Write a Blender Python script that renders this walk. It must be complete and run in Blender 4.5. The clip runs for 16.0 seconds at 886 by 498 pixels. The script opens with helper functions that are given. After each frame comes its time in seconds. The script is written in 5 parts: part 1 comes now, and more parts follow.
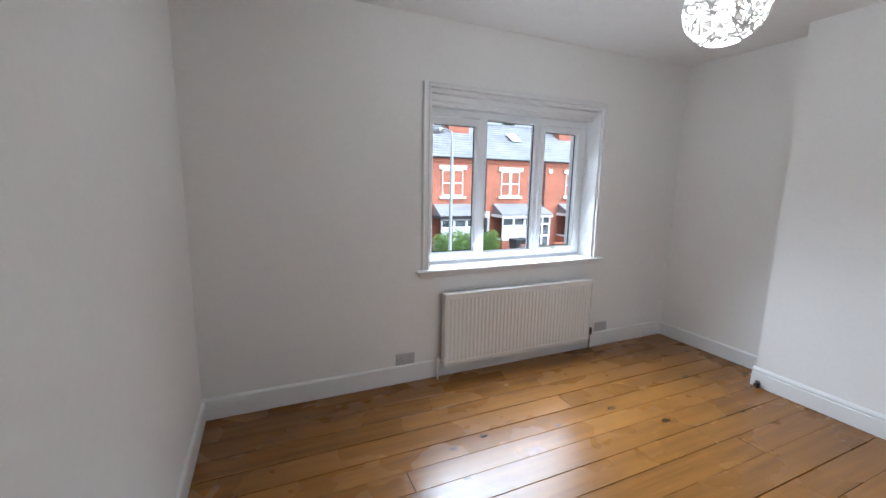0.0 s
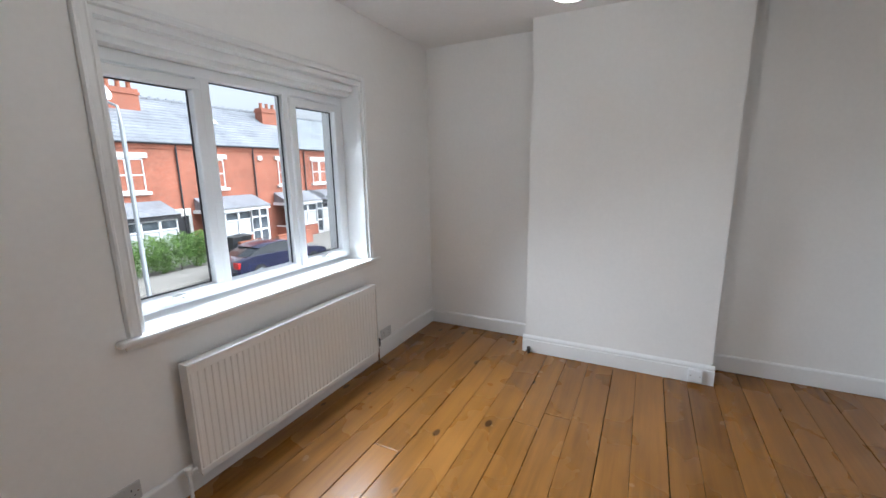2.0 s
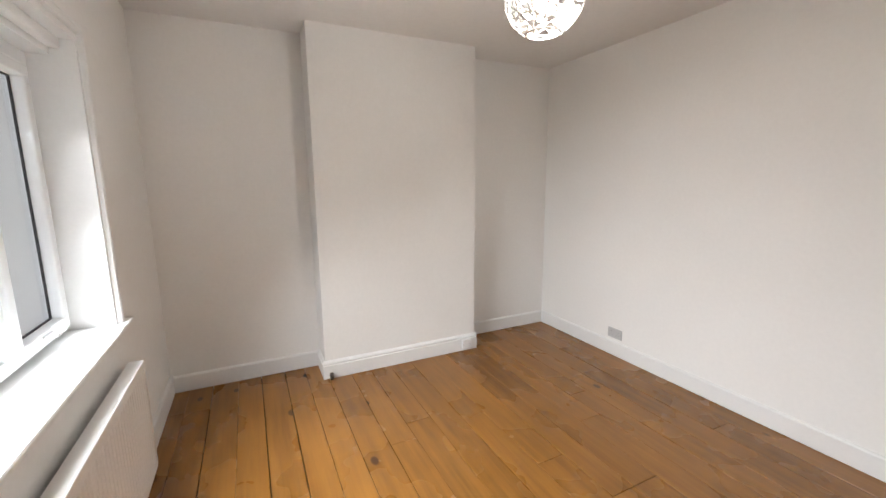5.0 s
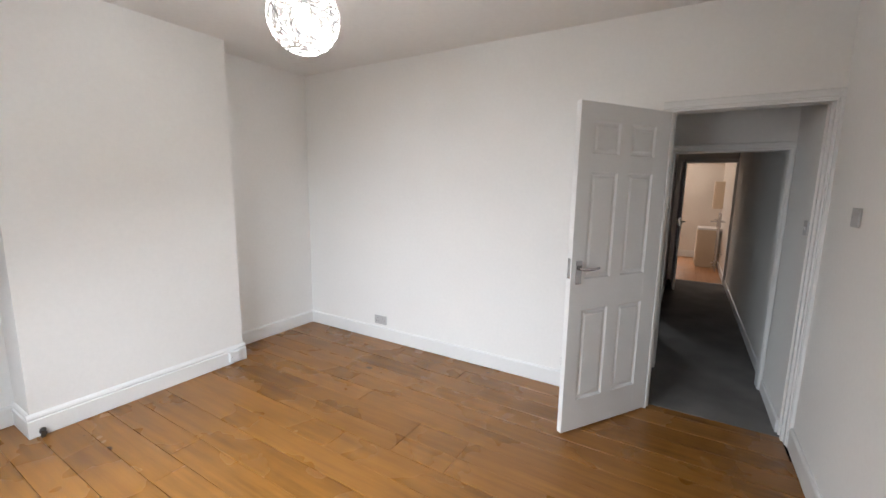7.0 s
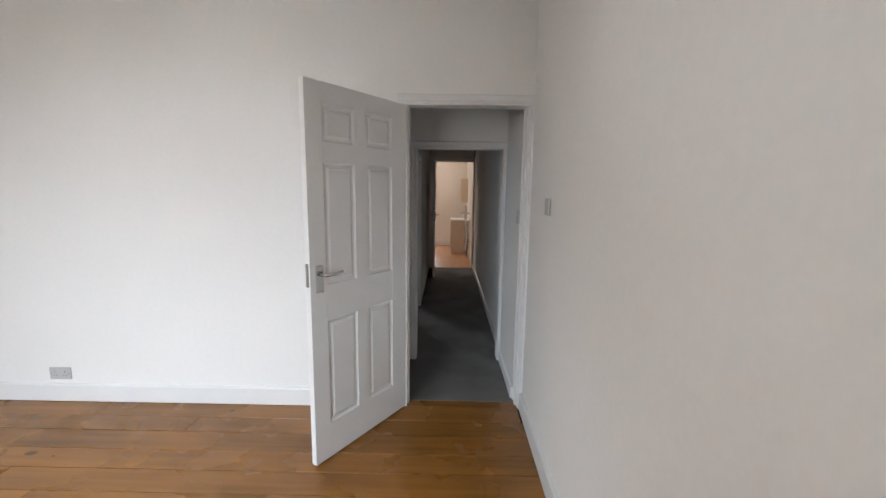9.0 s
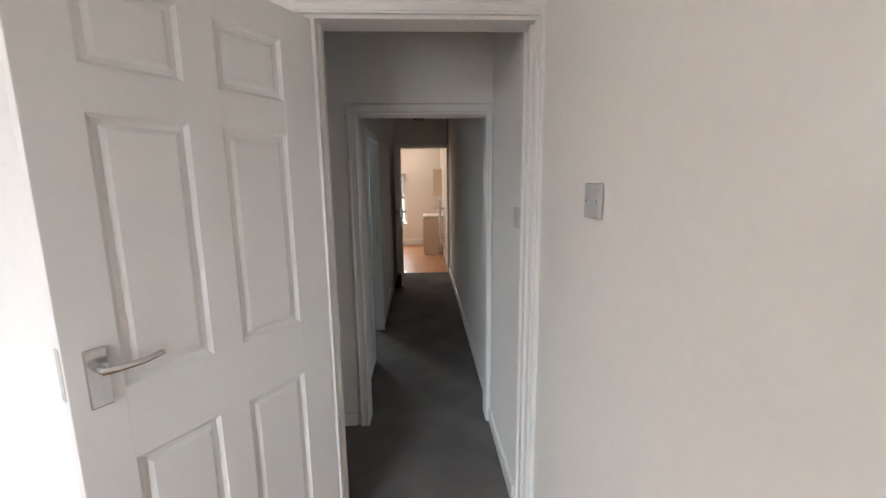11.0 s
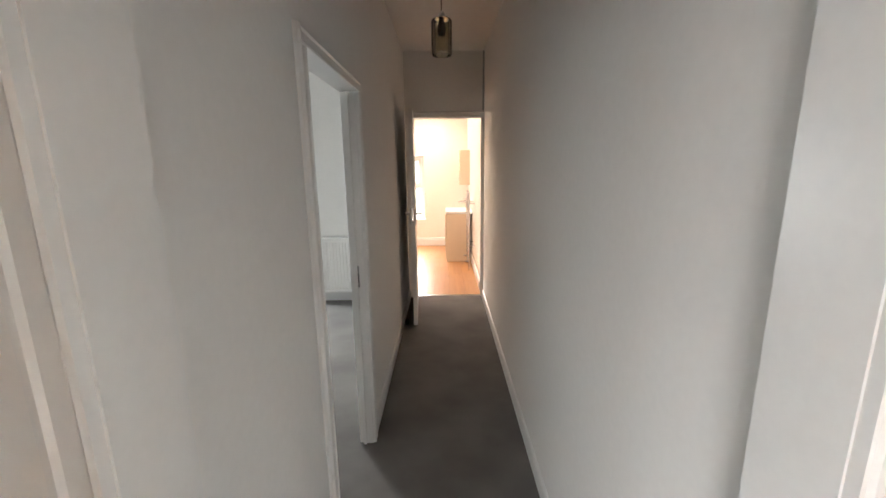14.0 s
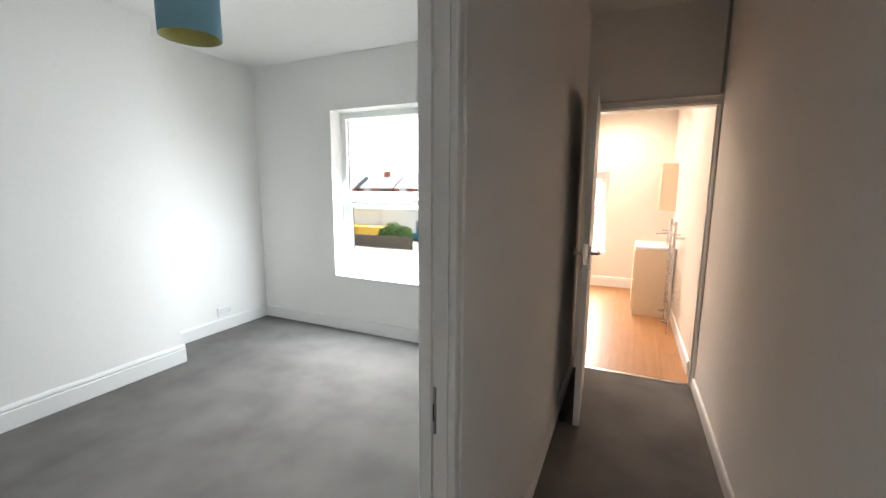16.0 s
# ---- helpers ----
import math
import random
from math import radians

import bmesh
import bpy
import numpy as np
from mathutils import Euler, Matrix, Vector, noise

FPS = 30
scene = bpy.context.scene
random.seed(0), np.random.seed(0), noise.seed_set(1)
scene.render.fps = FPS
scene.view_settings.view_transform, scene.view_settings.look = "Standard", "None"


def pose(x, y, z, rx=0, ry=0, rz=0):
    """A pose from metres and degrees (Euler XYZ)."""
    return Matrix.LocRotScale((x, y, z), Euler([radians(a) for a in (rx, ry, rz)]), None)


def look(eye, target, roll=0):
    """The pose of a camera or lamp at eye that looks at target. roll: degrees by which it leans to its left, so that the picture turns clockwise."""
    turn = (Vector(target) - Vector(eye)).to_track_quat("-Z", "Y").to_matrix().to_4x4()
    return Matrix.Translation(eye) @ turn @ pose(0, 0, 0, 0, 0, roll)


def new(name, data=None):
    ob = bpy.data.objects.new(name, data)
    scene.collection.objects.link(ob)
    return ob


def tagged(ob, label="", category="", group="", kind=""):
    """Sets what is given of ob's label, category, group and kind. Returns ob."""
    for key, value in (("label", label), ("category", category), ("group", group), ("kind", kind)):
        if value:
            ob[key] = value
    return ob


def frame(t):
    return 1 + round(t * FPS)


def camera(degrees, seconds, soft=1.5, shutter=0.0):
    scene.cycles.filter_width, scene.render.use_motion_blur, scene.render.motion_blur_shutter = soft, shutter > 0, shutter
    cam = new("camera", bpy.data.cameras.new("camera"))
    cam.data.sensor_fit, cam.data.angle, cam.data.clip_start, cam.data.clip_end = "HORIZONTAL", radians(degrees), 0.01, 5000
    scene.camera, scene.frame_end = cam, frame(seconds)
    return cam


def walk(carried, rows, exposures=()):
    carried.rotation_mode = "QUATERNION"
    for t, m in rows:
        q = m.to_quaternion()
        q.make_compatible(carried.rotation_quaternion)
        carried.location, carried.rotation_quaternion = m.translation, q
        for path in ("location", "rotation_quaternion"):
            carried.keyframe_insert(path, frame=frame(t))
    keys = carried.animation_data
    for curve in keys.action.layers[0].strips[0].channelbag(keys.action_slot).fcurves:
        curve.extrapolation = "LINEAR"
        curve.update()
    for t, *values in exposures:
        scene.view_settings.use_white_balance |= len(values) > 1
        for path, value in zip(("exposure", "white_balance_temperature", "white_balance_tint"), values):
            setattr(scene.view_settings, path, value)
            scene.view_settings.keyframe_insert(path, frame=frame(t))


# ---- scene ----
cam = camera(95.4, 16.0)
PATH = [
    (0, (0.402, 0.687, 1.507), (1.213, 2.486, 1.181), 1.1),
    (0.5, (0.431, 0.848, 1.507), (1.465, 2.525, 1.159), 0.0),
    (1, (0.529, 1.06, 1.516), (1.829, 2.533, 1.14), -1.0),
    (1.5, (0.605, 1.263, 1.515), (2.158, 2.461, 1.124), -1.2),
    (2, (0.643, 1.519, 1.538), (2.393, 2.404, 1.149), -0.9),
    (2.5, (0.669, 1.744, 1.532), (2.547, 2.321, 1.162), -1.0),
    (3, (0.681, 2.028, 1.498), (2.637, 2.295, 1.174), -0.8),
    (5.5, (0.773, 2.893, 1.527), (2.402, 1.782, 1.192), 0.0),
    (6, (0.724, 2.949, 1.515), (2.166, 1.601, 1.192), 0.5),
    (6.5, (0.691, 3.003, 1.517), (1.927, 1.463, 1.199), 0.7),
    (7, (0.631, 2.993, 1.511), (1.649, 1.298, 1.208), 0.9),
    (7.5, (0.605, 2.957, 1.508), (1.349, 1.123, 1.216), 1.0),
    (8, (0.583, 2.93, 1.509), (1.02, 1.0, 1.215), 1.1),
    (8.5, (0.549, 2.827, 1.501), (0.723, 0.857, 1.201), 1.0),
    (9, (0.500, 2.588, 1.496), (0.516, 0.611, 1.195), 0.8),
    (9.2, (0.474, 2.473, 1.488), (0.462, 0.495, 1.194), 0.8),
    (11.3, (0.400, 1.250, 1.456), (0.298, -0.713, 1.105), -0.5),
    (11.5, (0.421, 1.082, 1.486), (0.305, -0.88, 1.111), -0.0),
    (12, (0.452, 0.745, 1.501), (0.348, -1.217, 1.122), -0.1),
    (12.5, (0.425, 0.423, 1.497), (0.351, -1.54, 1.122), 0.2),
    (13, (0.397, 0.116, 1.518), (0.348, -1.845, 1.127), 0.3),
    (13.5, (0.422, -0.179, 1.509), (0.385, -2.136, 1.099), 0.0),
    (14, (0.427, -0.448, 1.48), (0.435, -2.406, 1.072), -0.7),
    (14.5, (0.428, -0.749, 1.391), (0.523, -2.709, 1.005), -1.1),
    (15, (0.439, -1.063, 1.39), (0.676, -3.017, 1.035), -1.0),
    (15.5, (0.47, -1.368, 1.425), (0.952, -3.281, 1.092), -0.4),
    (16, (0.502, -1.651, 1.42), (1.326, -3.448, 1.118), 0.3),
]
walk(cam, [(t, look(eye, target, roll)) for t, eye, target, roll in PATH],
     exposures=[(0.0, 1.2, 5650, 8), (2.0, 1.1, 5850, 8), (3.0, 1.15, 6400, 10), (5.5, 1.5, 6700, 11), (6.5, 1.6, 6300, 10), (9.2, 1.7, 6050, 8), (11.5, 2.3, 6350, 9), (12.5, 2.75, 6500, 9), (13.5, 3.5, 6700, 10), (14.5, 3.65, 6750, 10), (16.0, 3.5, 6600, 9)])

# light levels
SKY, SUN, WIN1, WIN2, BALL, BATH, GT = 0.15, 2.8, 5.2, 1.95, 17.0, 4.4, 0.94

# ---- world, sun, large lights ----
world = bpy.data.worlds.new("overcast_sky")
scene.world = world
world.use_nodes = True
wn, wl = world.node_tree.nodes, world.node_tree.links
wn.clear()
sky = wn.new("ShaderNodeTexSky")
sky.sky_type = 'NISHITA'
sky.sun_disc = False
sky.sun_elevation = radians(50)
sky.sun_rotation = radians(150)
sky.air_density, sky.dust_density, sky.ozone_density = 1.0, 4.0, 1.0
hsv = wn.new("ShaderNodeHueSaturation")
hsv.inputs["Saturation"].default_value = 0.22
bg = wn.new("ShaderNodeBackground")
bg.inputs["Strength"].default_value = SKY
wout = wn.new("ShaderNodeOutputWorld")
wl.new(sky.outputs[0], hsv.inputs["Color"])
wl.new(hsv.outputs[0], bg.inputs["Color"])
wl.new(bg.outputs[0], wout.inputs["Surface"])


def lamp(name, kind, place, target, energy, color, size=0.1, size_y=None):
    d = bpy.data.lights.new(name, kind)
    d.energy, d.color = energy, color
    ob = new(name, d)
    if kind == "SUN":
        d.angle = size
    elif kind == "AREA":
        d.size = size
        if size_y:
            d.shape, d.size_y = "RECTANGLE", size_y
    elif kind == "SPOT":
        d.shadow_soft_size = size
        d.spot_size, d.spot_blend = radians(176), 1.0
    else:
        d.shadow_soft_size = size
    ob.matrix_world = look(place, target)
    return ob


lamp("sun", "SUN", (6, -10, 20), (6 + math.sin(radians(150)) * -8, -10 + math.cos(radians(150)) * -8, 20 - 9.5), SUN, (1, 0.97, 0.92), radians(85))
# sky light standing in the two window openings, falling steeply inwards
for z, tilt, part in ((1.02, 34, 1.4), (1.42, 40, 1.0), (1.80, 50, 0.5)):
    o = lamp("window_light_front", "AREA", (2.30, 3.495, z), (2.30, 3.495 - math.cos(radians(tilt)), z - math.sin(radians(tilt))), WIN1 * part, (0.88, 0.94, 1.0), 1.45, 0.24)
    o.data.spread = radians(112)
for z, tilt, part in ((0.75, 30, 0.8), (1.15, 34, 0.9), (1.55, 40, 0.9)):
    o = lamp("window_light_rear", "AREA", (2.605, -4.865, z), (2.605, -4.865 + math.cos(radians(tilt)), z - math.sin(radians(tilt))), WIN2 * part, (0.84, 0.93, 1.0), 0.85, 0.24)
    o.data.spread = radians(180)

# ---- materials ----


def mat(name, base, rough=0.5, metal=0.0, var=0.06, scale=6.0, fine=90.0, bump=0.0, bump_scale=120.0, spec=0.5, coat=0.0, stretch=(1, 1, 1), random_amount=0.0):
    m = bpy.data.materials.new(name)
    m.use_nodes = True
    n, l = m.node_tree.nodes, m.node_tree.links
    b = n["Principled BSDF"]
    b.inputs["Roughness"].default_value = rough
    b.inputs["Metallic"].default_value = metal
    b.inputs["Specular IOR Level"].default_value = spec
    b.inputs["Coat Weight"].default_value = coat
    co = n.new("ShaderNodeTexCoord")
    mp = n.new("ShaderNodeMapping")
    mp.inputs["Scale"].default_value = stretch
    l.new(co.outputs["Object"], mp.inputs["Vector"])
    n1 = n.new("ShaderNodeTexNoise")
    n1.inputs["Scale"].default_value = scale
    n1.inputs["Detail"].default_value = 4
    n2 = n.new("ShaderNodeTexNoise")
    n2.inputs["Scale"].default_value = fine
    n2.inputs["Detail"].default_value = 2
    l.new(mp.outputs[0], n1.inputs["Vector"])
    l.new(mp.outputs[0], n2.inputs["Vector"])
    add = n.new("ShaderNodeMath")
    add.operation = 'ADD'
    l.new(n1.outputs["Fac"], add.inputs[0])
    l.new(n2.outputs["Fac"], add.inputs[1])
    last = add
    if random_amount:
        oi = n.new("ShaderNodeObjectInfo")
        ma = n.new("ShaderNodeMath")
        ma.operation = 'MULTIPLY_ADD'
        ma.inputs[1].default_value = random_amount
        l.new(oi.outputs["Random"], ma.inputs[0])
        l.new(add.outputs[0], ma.inputs[2])
        last = ma
    ramp = n.new("ShaderNodeMapRange")
    ramp.inputs["From Min"].default_value = 0.6
    ramp.inputs["From Max"].default_value = 1.4 + random_amount
    l.new(last.outputs[0], ramp.inputs["Value"])
    mix = n.new("ShaderNodeMix")
    mix.data_type = 'RGBA'
    lo = [max(0, c * (1 - var * 2)) for c in base]
    hi = [min(1, c * (1 + var)) for c in base]
    mix.inputs["A"].default_value = (*lo, 1)
    mix.inputs["B"].default_value = (*hi, 1)
    l.new(ramp.outputs[0], mix.inputs["Factor"])
    l.new(mix.outputs["Result"], b.inputs["Base Color"])
    if bump:
        bp = n.new("ShaderNodeBump")
        bp.inputs["Strength"].default_value = bump
        bp.inputs["Distance"].default_value = 0.004
        n3 = n.new("ShaderNodeTexNoise")
        n3.inputs["Scale"].default_value = bump_scale
        n3.inputs["Detail"].default_value = 5
        l.new(mp.outputs[0], n3.inputs["Vector"])
        l.new(n3.outputs["Fac"], bp.inputs["Height"])
        l.new(bp.outputs[0], b.inputs["Normal"])
    return m


def glow(name, color, strength):
    m = bpy.data.materials.new(name)
    m.use_nodes = True
    b = m.node_tree.nodes["Principled BSDF"]
    b.inputs["Base Color"].default_value = (*color, 1)
    b.inputs["Emission Color"].default_value = (*color, 1)
    b.inputs["Emission Strength"].default_value = strength
    return m


def clear(name, tint, gloss=0.08, rough=0.0):
    """Thin window glass: clear, with a weak mirror image."""
    m = bpy.data.materials.new(name)
    m.use_nodes = True
    n, l = m.node_tree.nodes, m.node_tree.links
    n.clear()
    o = n.new("ShaderNodeOutputMaterial")
    tr = n.new("ShaderNodeBsdfTransparent")
    tr.inputs["Color"].default_value = (*tint, 1)
    gl = n.new("ShaderNodeBsdfGlossy")
    gl.inputs["Roughness"].default_value = rough
    fr = n.new("ShaderNodeFresnel")
    fr.inputs["IOR"].default_value = 1.45
    sc = n.new("ShaderNodeMath")
    sc.operation = 'MULTIPLY'
    sc.inputs[1].default_value = gloss / 0.08
    l.new(fr.outputs[0], sc.inputs[0])
    mx = n.new("ShaderNodeMixShader")
    l.new(sc.outputs[0], mx.inputs[0])
    l.new(tr.outputs[0], mx.inputs[1])
    l.new(gl.outputs[0], mx.inputs[2])
    l.new(mx.outputs[0], o.inputs["Surface"])
    return m


def wood(name, dark, light, rough, along="x", knots=True, random_amount=0.5, bump=0.12, coat=0.0):
    """Pine boards: long grain, soft bands, knots and worn varnish."""
    m = bpy.data.materials.new(name)
    m.use_nodes = True
    n, l = m.node_tree.nodes, m.node_tree.links
    b = n["Principled BSDF"]
    b.inputs["Coat Weight"].default_value = coat
    co = n.new("ShaderNodeTexCoord")
    oi = n.new("ShaderNodeObjectInfo")
    off = n.new("ShaderNodeVectorMath")
    off.operation = 'MULTIPLY_ADD'
    cx = n.new("ShaderNodeCombineXYZ")
    for i in range(3):
        l.new(oi.outputs["Random"], cx.inputs[i])
    off.inputs[1].default_value = (37.0, 19.0, 7.0)
    l.new(cx.outputs[0], off.inputs[0])
    l.new(co.outputs["Object"], off.inputs[2])
    mp = n.new("ShaderNodeMapping")
    mp.inputs["Scale"].default_value = (0.9, 14, 14) if along == "x" else (14, 0.9, 14)
    l.new(off.outputs[0], mp.inputs["Vector"])
    g = n.new("ShaderNodeTexNoise")
    g.inputs["Scale"].default_value = 1.6
    g.inputs["Detail"].default_value = 6
    g.inputs["Roughness"].default_value = 0.6
    g.inputs["Distortion"].default_value = 0.0
    l.new(mp.outputs[0], g.inputs["Vector"])
    big = n.new("ShaderNodeTexNoise")
    big.inputs["Scale"].default_value = 2.2
    big.inputs["Detail"].default_value = 3
    l.new(off.outputs[0], big.inputs["Vector"])
    s = n.new("ShaderNodeMath")
    s.operation = 'MULTIPLY_ADD'
    s.inputs[1].default_value = 0.55
    l.new(big.outputs["Fac"], s.inputs[0])
    l.new(g.outputs["Fac"], s.inputs[2])
    s2 = n.new("ShaderNodeMath")
    s2.operation = 'MULTIPLY_ADD'
    s2.inputs[1].default_value = random_amount * 0.35
    l.new(oi.outputs["Random"], s2.inputs[0])
    l.new(s.outputs[0], s2.inputs[2])
    mr = n.new("ShaderNodeMapRange")
    mr.inputs["From Min"].default_value = 0.34
    mr.inputs["From Max"].default_value = 1.12 + random_amount * 0.35
    l.new(s2.outputs[0], mr.inputs["Value"])
    mix = n.new("ShaderNodeMix")
    mix.data_type = 'RGBA'
    mix.inputs["A"].default_value = (*dark, 1)
    mix.inputs["B"].default_value = (*light, 1)
    l.new(mr.outputs[0], mix.inputs["Factor"])
    last = mix.outputs["Result"]
    if knots:
        mk = n.new("ShaderNodeMapping")
        mk.inputs["Scale"].default_value = (4.2, 7.5, 0.01) if along == "x" else (7.5, 4.2, 0.01)
        l.new(off.outputs[0], mk.inputs["Vector"])
        v = n.new("ShaderNodeTexVoronoi")
        v.inputs["Scale"].default_value = 1.0
        l.new(mk.outputs[0], v.inputs["Vector"])
        pick = n.new("ShaderNodeSeparateColor")
        l.new(v.outputs["Color"], pick.inputs[0])
        # a third of the cells hold a knot, each of its own size
        size = n.new("ShaderNodeMapRange")
        size.inputs["From Min"].default_value = 0.5
        size.inputs["From Max"].default_value = 1.0
        size.inputs["To Min"].default_value = -0.02
        size.inputs["To Max"].default_value = 0.15
        l.new(pick.outputs[0], size.inputs["Value"])
        kd = n.new("ShaderNodeMath")
        kd.operation = 'SUBTRACT'
        l.new(size.outputs[0], kd.inputs[0])
        l.new(v.outputs["Distance"], kd.inputs[1])
        kr = n.new("ShaderNodeMapRange")
        kr.inputs["From Min"].default_value = -0.035
        kr.inputs["From Max"].default_value = 0.02
        kr.inputs["To Min"].default_value = 0.0
        kr.inputs["To Max"].default_value = 0.85
        l.new(kd.outputs[0], kr.inputs["Value"])
        mix2 = n.new("ShaderNodeMix")
        mix2.data_type = 'RGBA'
        mix2.inputs["B"].default_value = (dark[0] * 0.3, dark[1] * 0.25, dark[2] * 0.25, 1)
        l.new(last, mix2.inputs["A"])
        l.new(kr.outputs[0], mix2.inputs["Factor"])
        last = mix2.outputs["Result"]
    l.new(last, b.inputs["Base Color"])
    rr = n.new("ShaderNodeMapRange")
    rr.inputs["To Min"].default_value = rough - 0.08
    rr.inputs["To Max"].default_value = rough + 0.14
    l.new(big.outputs["Fac"], rr.inputs["Value"])
    l.new(rr.outputs[0], b.inputs["Roughness"])
    bp = n.new("ShaderNodeBump")
    bp.inputs["Strength"].default_value = bump
    bp.inputs["Distance"].default_value = 0.003
    l.new(s.outputs[0], bp.inputs["Height"])
    l.new(bp.outputs[0], b.inputs["Normal"])
    return m


def brickwork(name):
    m = mat(name, (0.42, 0.14, 0.085), 0.85, var=0.25, scale=0.7, fine=9.0, bump=0.3, bump_scale=30)
    n, l = m.node_tree.nodes, m.node_tree.links
    b = n["Principled BSDF"]
    base = b.inputs["Base Color"].links[0].from_socket
    co = n.new("ShaderNodeTexCoord")
    mp = n.new("ShaderNodeMapping")
    mp.inputs["Rotation"].default_value = (radians(90), 0, 0)
    br = n.new("ShaderNodeTexBrick")
    br.inputs["Scale"].default_value = 1.0
    br.inputs["Brick Width"].default_value = 0.225
    br.inputs["Row Height"].default_value = 0.075
    br.inputs["Mortar Size"].default_value = 0.005
    l.new(co.outputs["Object"], mp.inputs["Vector"])
    l.new(mp.outputs[0], br.inputs["Vector"])
    mx = n.new("ShaderNodeMix")
    mx.data_type = 'RGBA'
    mx.inputs["B"].default_value = (0.30, 0.20, 0.15, 1)
    l.new(br.outputs["Fac"], mx.inputs["Factor"])
    l.new(base, mx.inputs["A"])
    l.new(mx.outputs["Result"], b.inputs["Base Color"])
    return m


PAINT = mat("white_wall_paint", (0.84, 0.83, 0.81), 0.75, var=0.015, scale=1.4, fine=40, bump=0.10, bump_scale=55, spec=0.3)
CREAM = mat("cream_wall_paint", (0.82, 0.78, 0.73), 0.75, var=0.015, scale=1.4, fine=40, bump=0.10, bump_scale=55, spec=0.3)
CEIL = mat("ceiling_paint", (0.82, 0.81, 0.79), 0.85, var=0.02, scale=1.1, fine=30, bump=0.10, bump_scale=40, spec=0.2)
GLOSS = mat("white_gloss_paint", (0.80, 0.80, 0.79), 0.32, var=0.015, scale=3, fine=60, bump=0.04, bump_scale=70)
UPVC = mat("white_upvc", (0.80, 0.82, 0.83), 0.28, var=0.01, scale=3, fine=60)
SEAL = mat("black_seal", (0.03, 0.03, 0.035), 0.6)
PLASTIC = mat("grey_white_plastic", (0.50, 0.50, 0.50), 0.35, var=0.02)
WHITEPL = mat("white_plastic", (0.80, 0.80, 0.80), 0.3, var=0.02)
RADW = mat("radiator_enamel", (0.80, 0.79, 0.77), 0.35, var=0.01, bump=0.02)
CHROME = mat("chrome", (0.62, 0.62, 0.63), 0.18, metal=1.0, var=0.05)
DARKM = mat("dark_metal", (0.10, 0.09, 0.08), 0.45, metal=0.8, var=0.1)
CARPET = mat("grey_carpet", (0.190, 0.180, 0.172), 0.97, var=0.22, scale=3.0, fine=260, bump=0.7, bump_scale=420, spec=0.1)
PINE = wood("varnished_pine", (0.095, 0.036, 0.006), (0.36, 0.155, 0.028), 0.25, bump=0.03)
LAMINATE = wood("oak_laminate", (0.30, 0.13, 0.05), (0.52, 0.27, 0.12), 0.35, along="y", knots=False)
GAP = mat("dark_subfloor", (0.025, 0.014, 0.008), 0.9)
GLASS = clear("window_glass", (GT, GT * 1.01, GT * 1.02), gloss=0.012)
# rear panes: clear glass greyed on purpose, to dim the overbright yard
DIM_GLASS = clear("yard_dimming_glass", (0.55, 0.56, 0.57), gloss=0.012)
FARGLASS = mat("far_window_glass", (0.10, 0.12, 0.14), 0.12, var=0.5, scale=0.8, fine=3, spec=0.6)
STRING = mat("white_string", (0.50, 0.49, 0.47), 0.8, var=0.05)
# the thin fibre film between the strings: nearly clear, it scatters a little of the bulb's light
FILM = bpy.data.materials.new("white_fibre_film")
FILM.use_nodes = True
n, l = FILM.node_tree.nodes, FILM.node_tree.links
tl = n.new("ShaderNodeBsdfTranslucent")
tl.inputs["Color"].default_value = (0.92, 0.92, 0.90, 1)
tp = n.new("ShaderNodeBsdfTransparent")
ms = n.new("ShaderNodeMixShader")
ms.inputs[0].default_value = 0.010
l.new(tp.outputs[0], ms.inputs[1])
l.new(tl.outputs[0], ms.inputs[2])
l.new(ms.outputs[0], n["Material Output"].inputs["Surface"])
BULB = glow("lit_bulb", (1.0, 0.93, 0.82), 26.0)
SPOTG = glow("lit_spotlight", (1.0, 0.80, 0.55), 30.0)
TEAL = mat("teal_fabric", (0.16, 0.30, 0.36), 0.9, var=0.08, scale=8, fine=300, bump=0.2, bump_scale=500)
TEALIN = mat("gold_lining", (0.42, 0.38, 0.14), 0.5, var=0.05)
SMOKE = clear("smoked_ribbed_glass", (0.86, 0.83, 0.74), gloss=0.12, rough=0.1)
VANITY = mat("cream_cabinet_lacquer", (0.70, 0.58, 0.44), 0.35, var=0.02)
BRICK = brickwork("red_brick")
SLATE = mat("grey_slate", (0.25, 0.27, 0.30), 0.6, var=0.25, scale=0.8, fine=7, bump=0.3, bump_scale=12)
STONE = mat("white_painted_stone", (0.74, 0.73, 0.70), 0.7, var=0.08, scale=2, fine=20)
ASPHALT = mat("asphalt", (0.085, 0.085, 0.088), 0.9, var=0.15, scale=0.5, fine=40, bump=0.3)
PAVE = mat("paving", (0.26, 0.25, 0.23), 0.9, var=0.15, scale=0.8, fine=12)
SOIL = mat("ground_cover", (0.13, 0.14, 0.09), 0.95, var=0.3, scale=0.2, fine=3)
LEAF = mat("hedge_leaf", (0.10, 0.20, 0.03), 0.7, var=0.4, scale=2, fine=14)
PINELEAF = mat("conifer_leaf", (0.035, 0.06, 0.035), 0.8, var=0.4, scale=2, fine=14)
BARK = mat("bark", (0.10, 0.08, 0.06), 0.9, var=0.3, scale=3, fine=20, bump=0.4)
NAVY = mat("navy_car_paint", (0.012, 0.015, 0.05), 0.2, var=0.1, coat=0.6)
TYRE = mat("tyre_rubber", (0.02, 0.02, 0.02), 0.8)
CARGLASS = mat("car_glass", (0.03, 0.035, 0.04), 0.06, var=0.1)
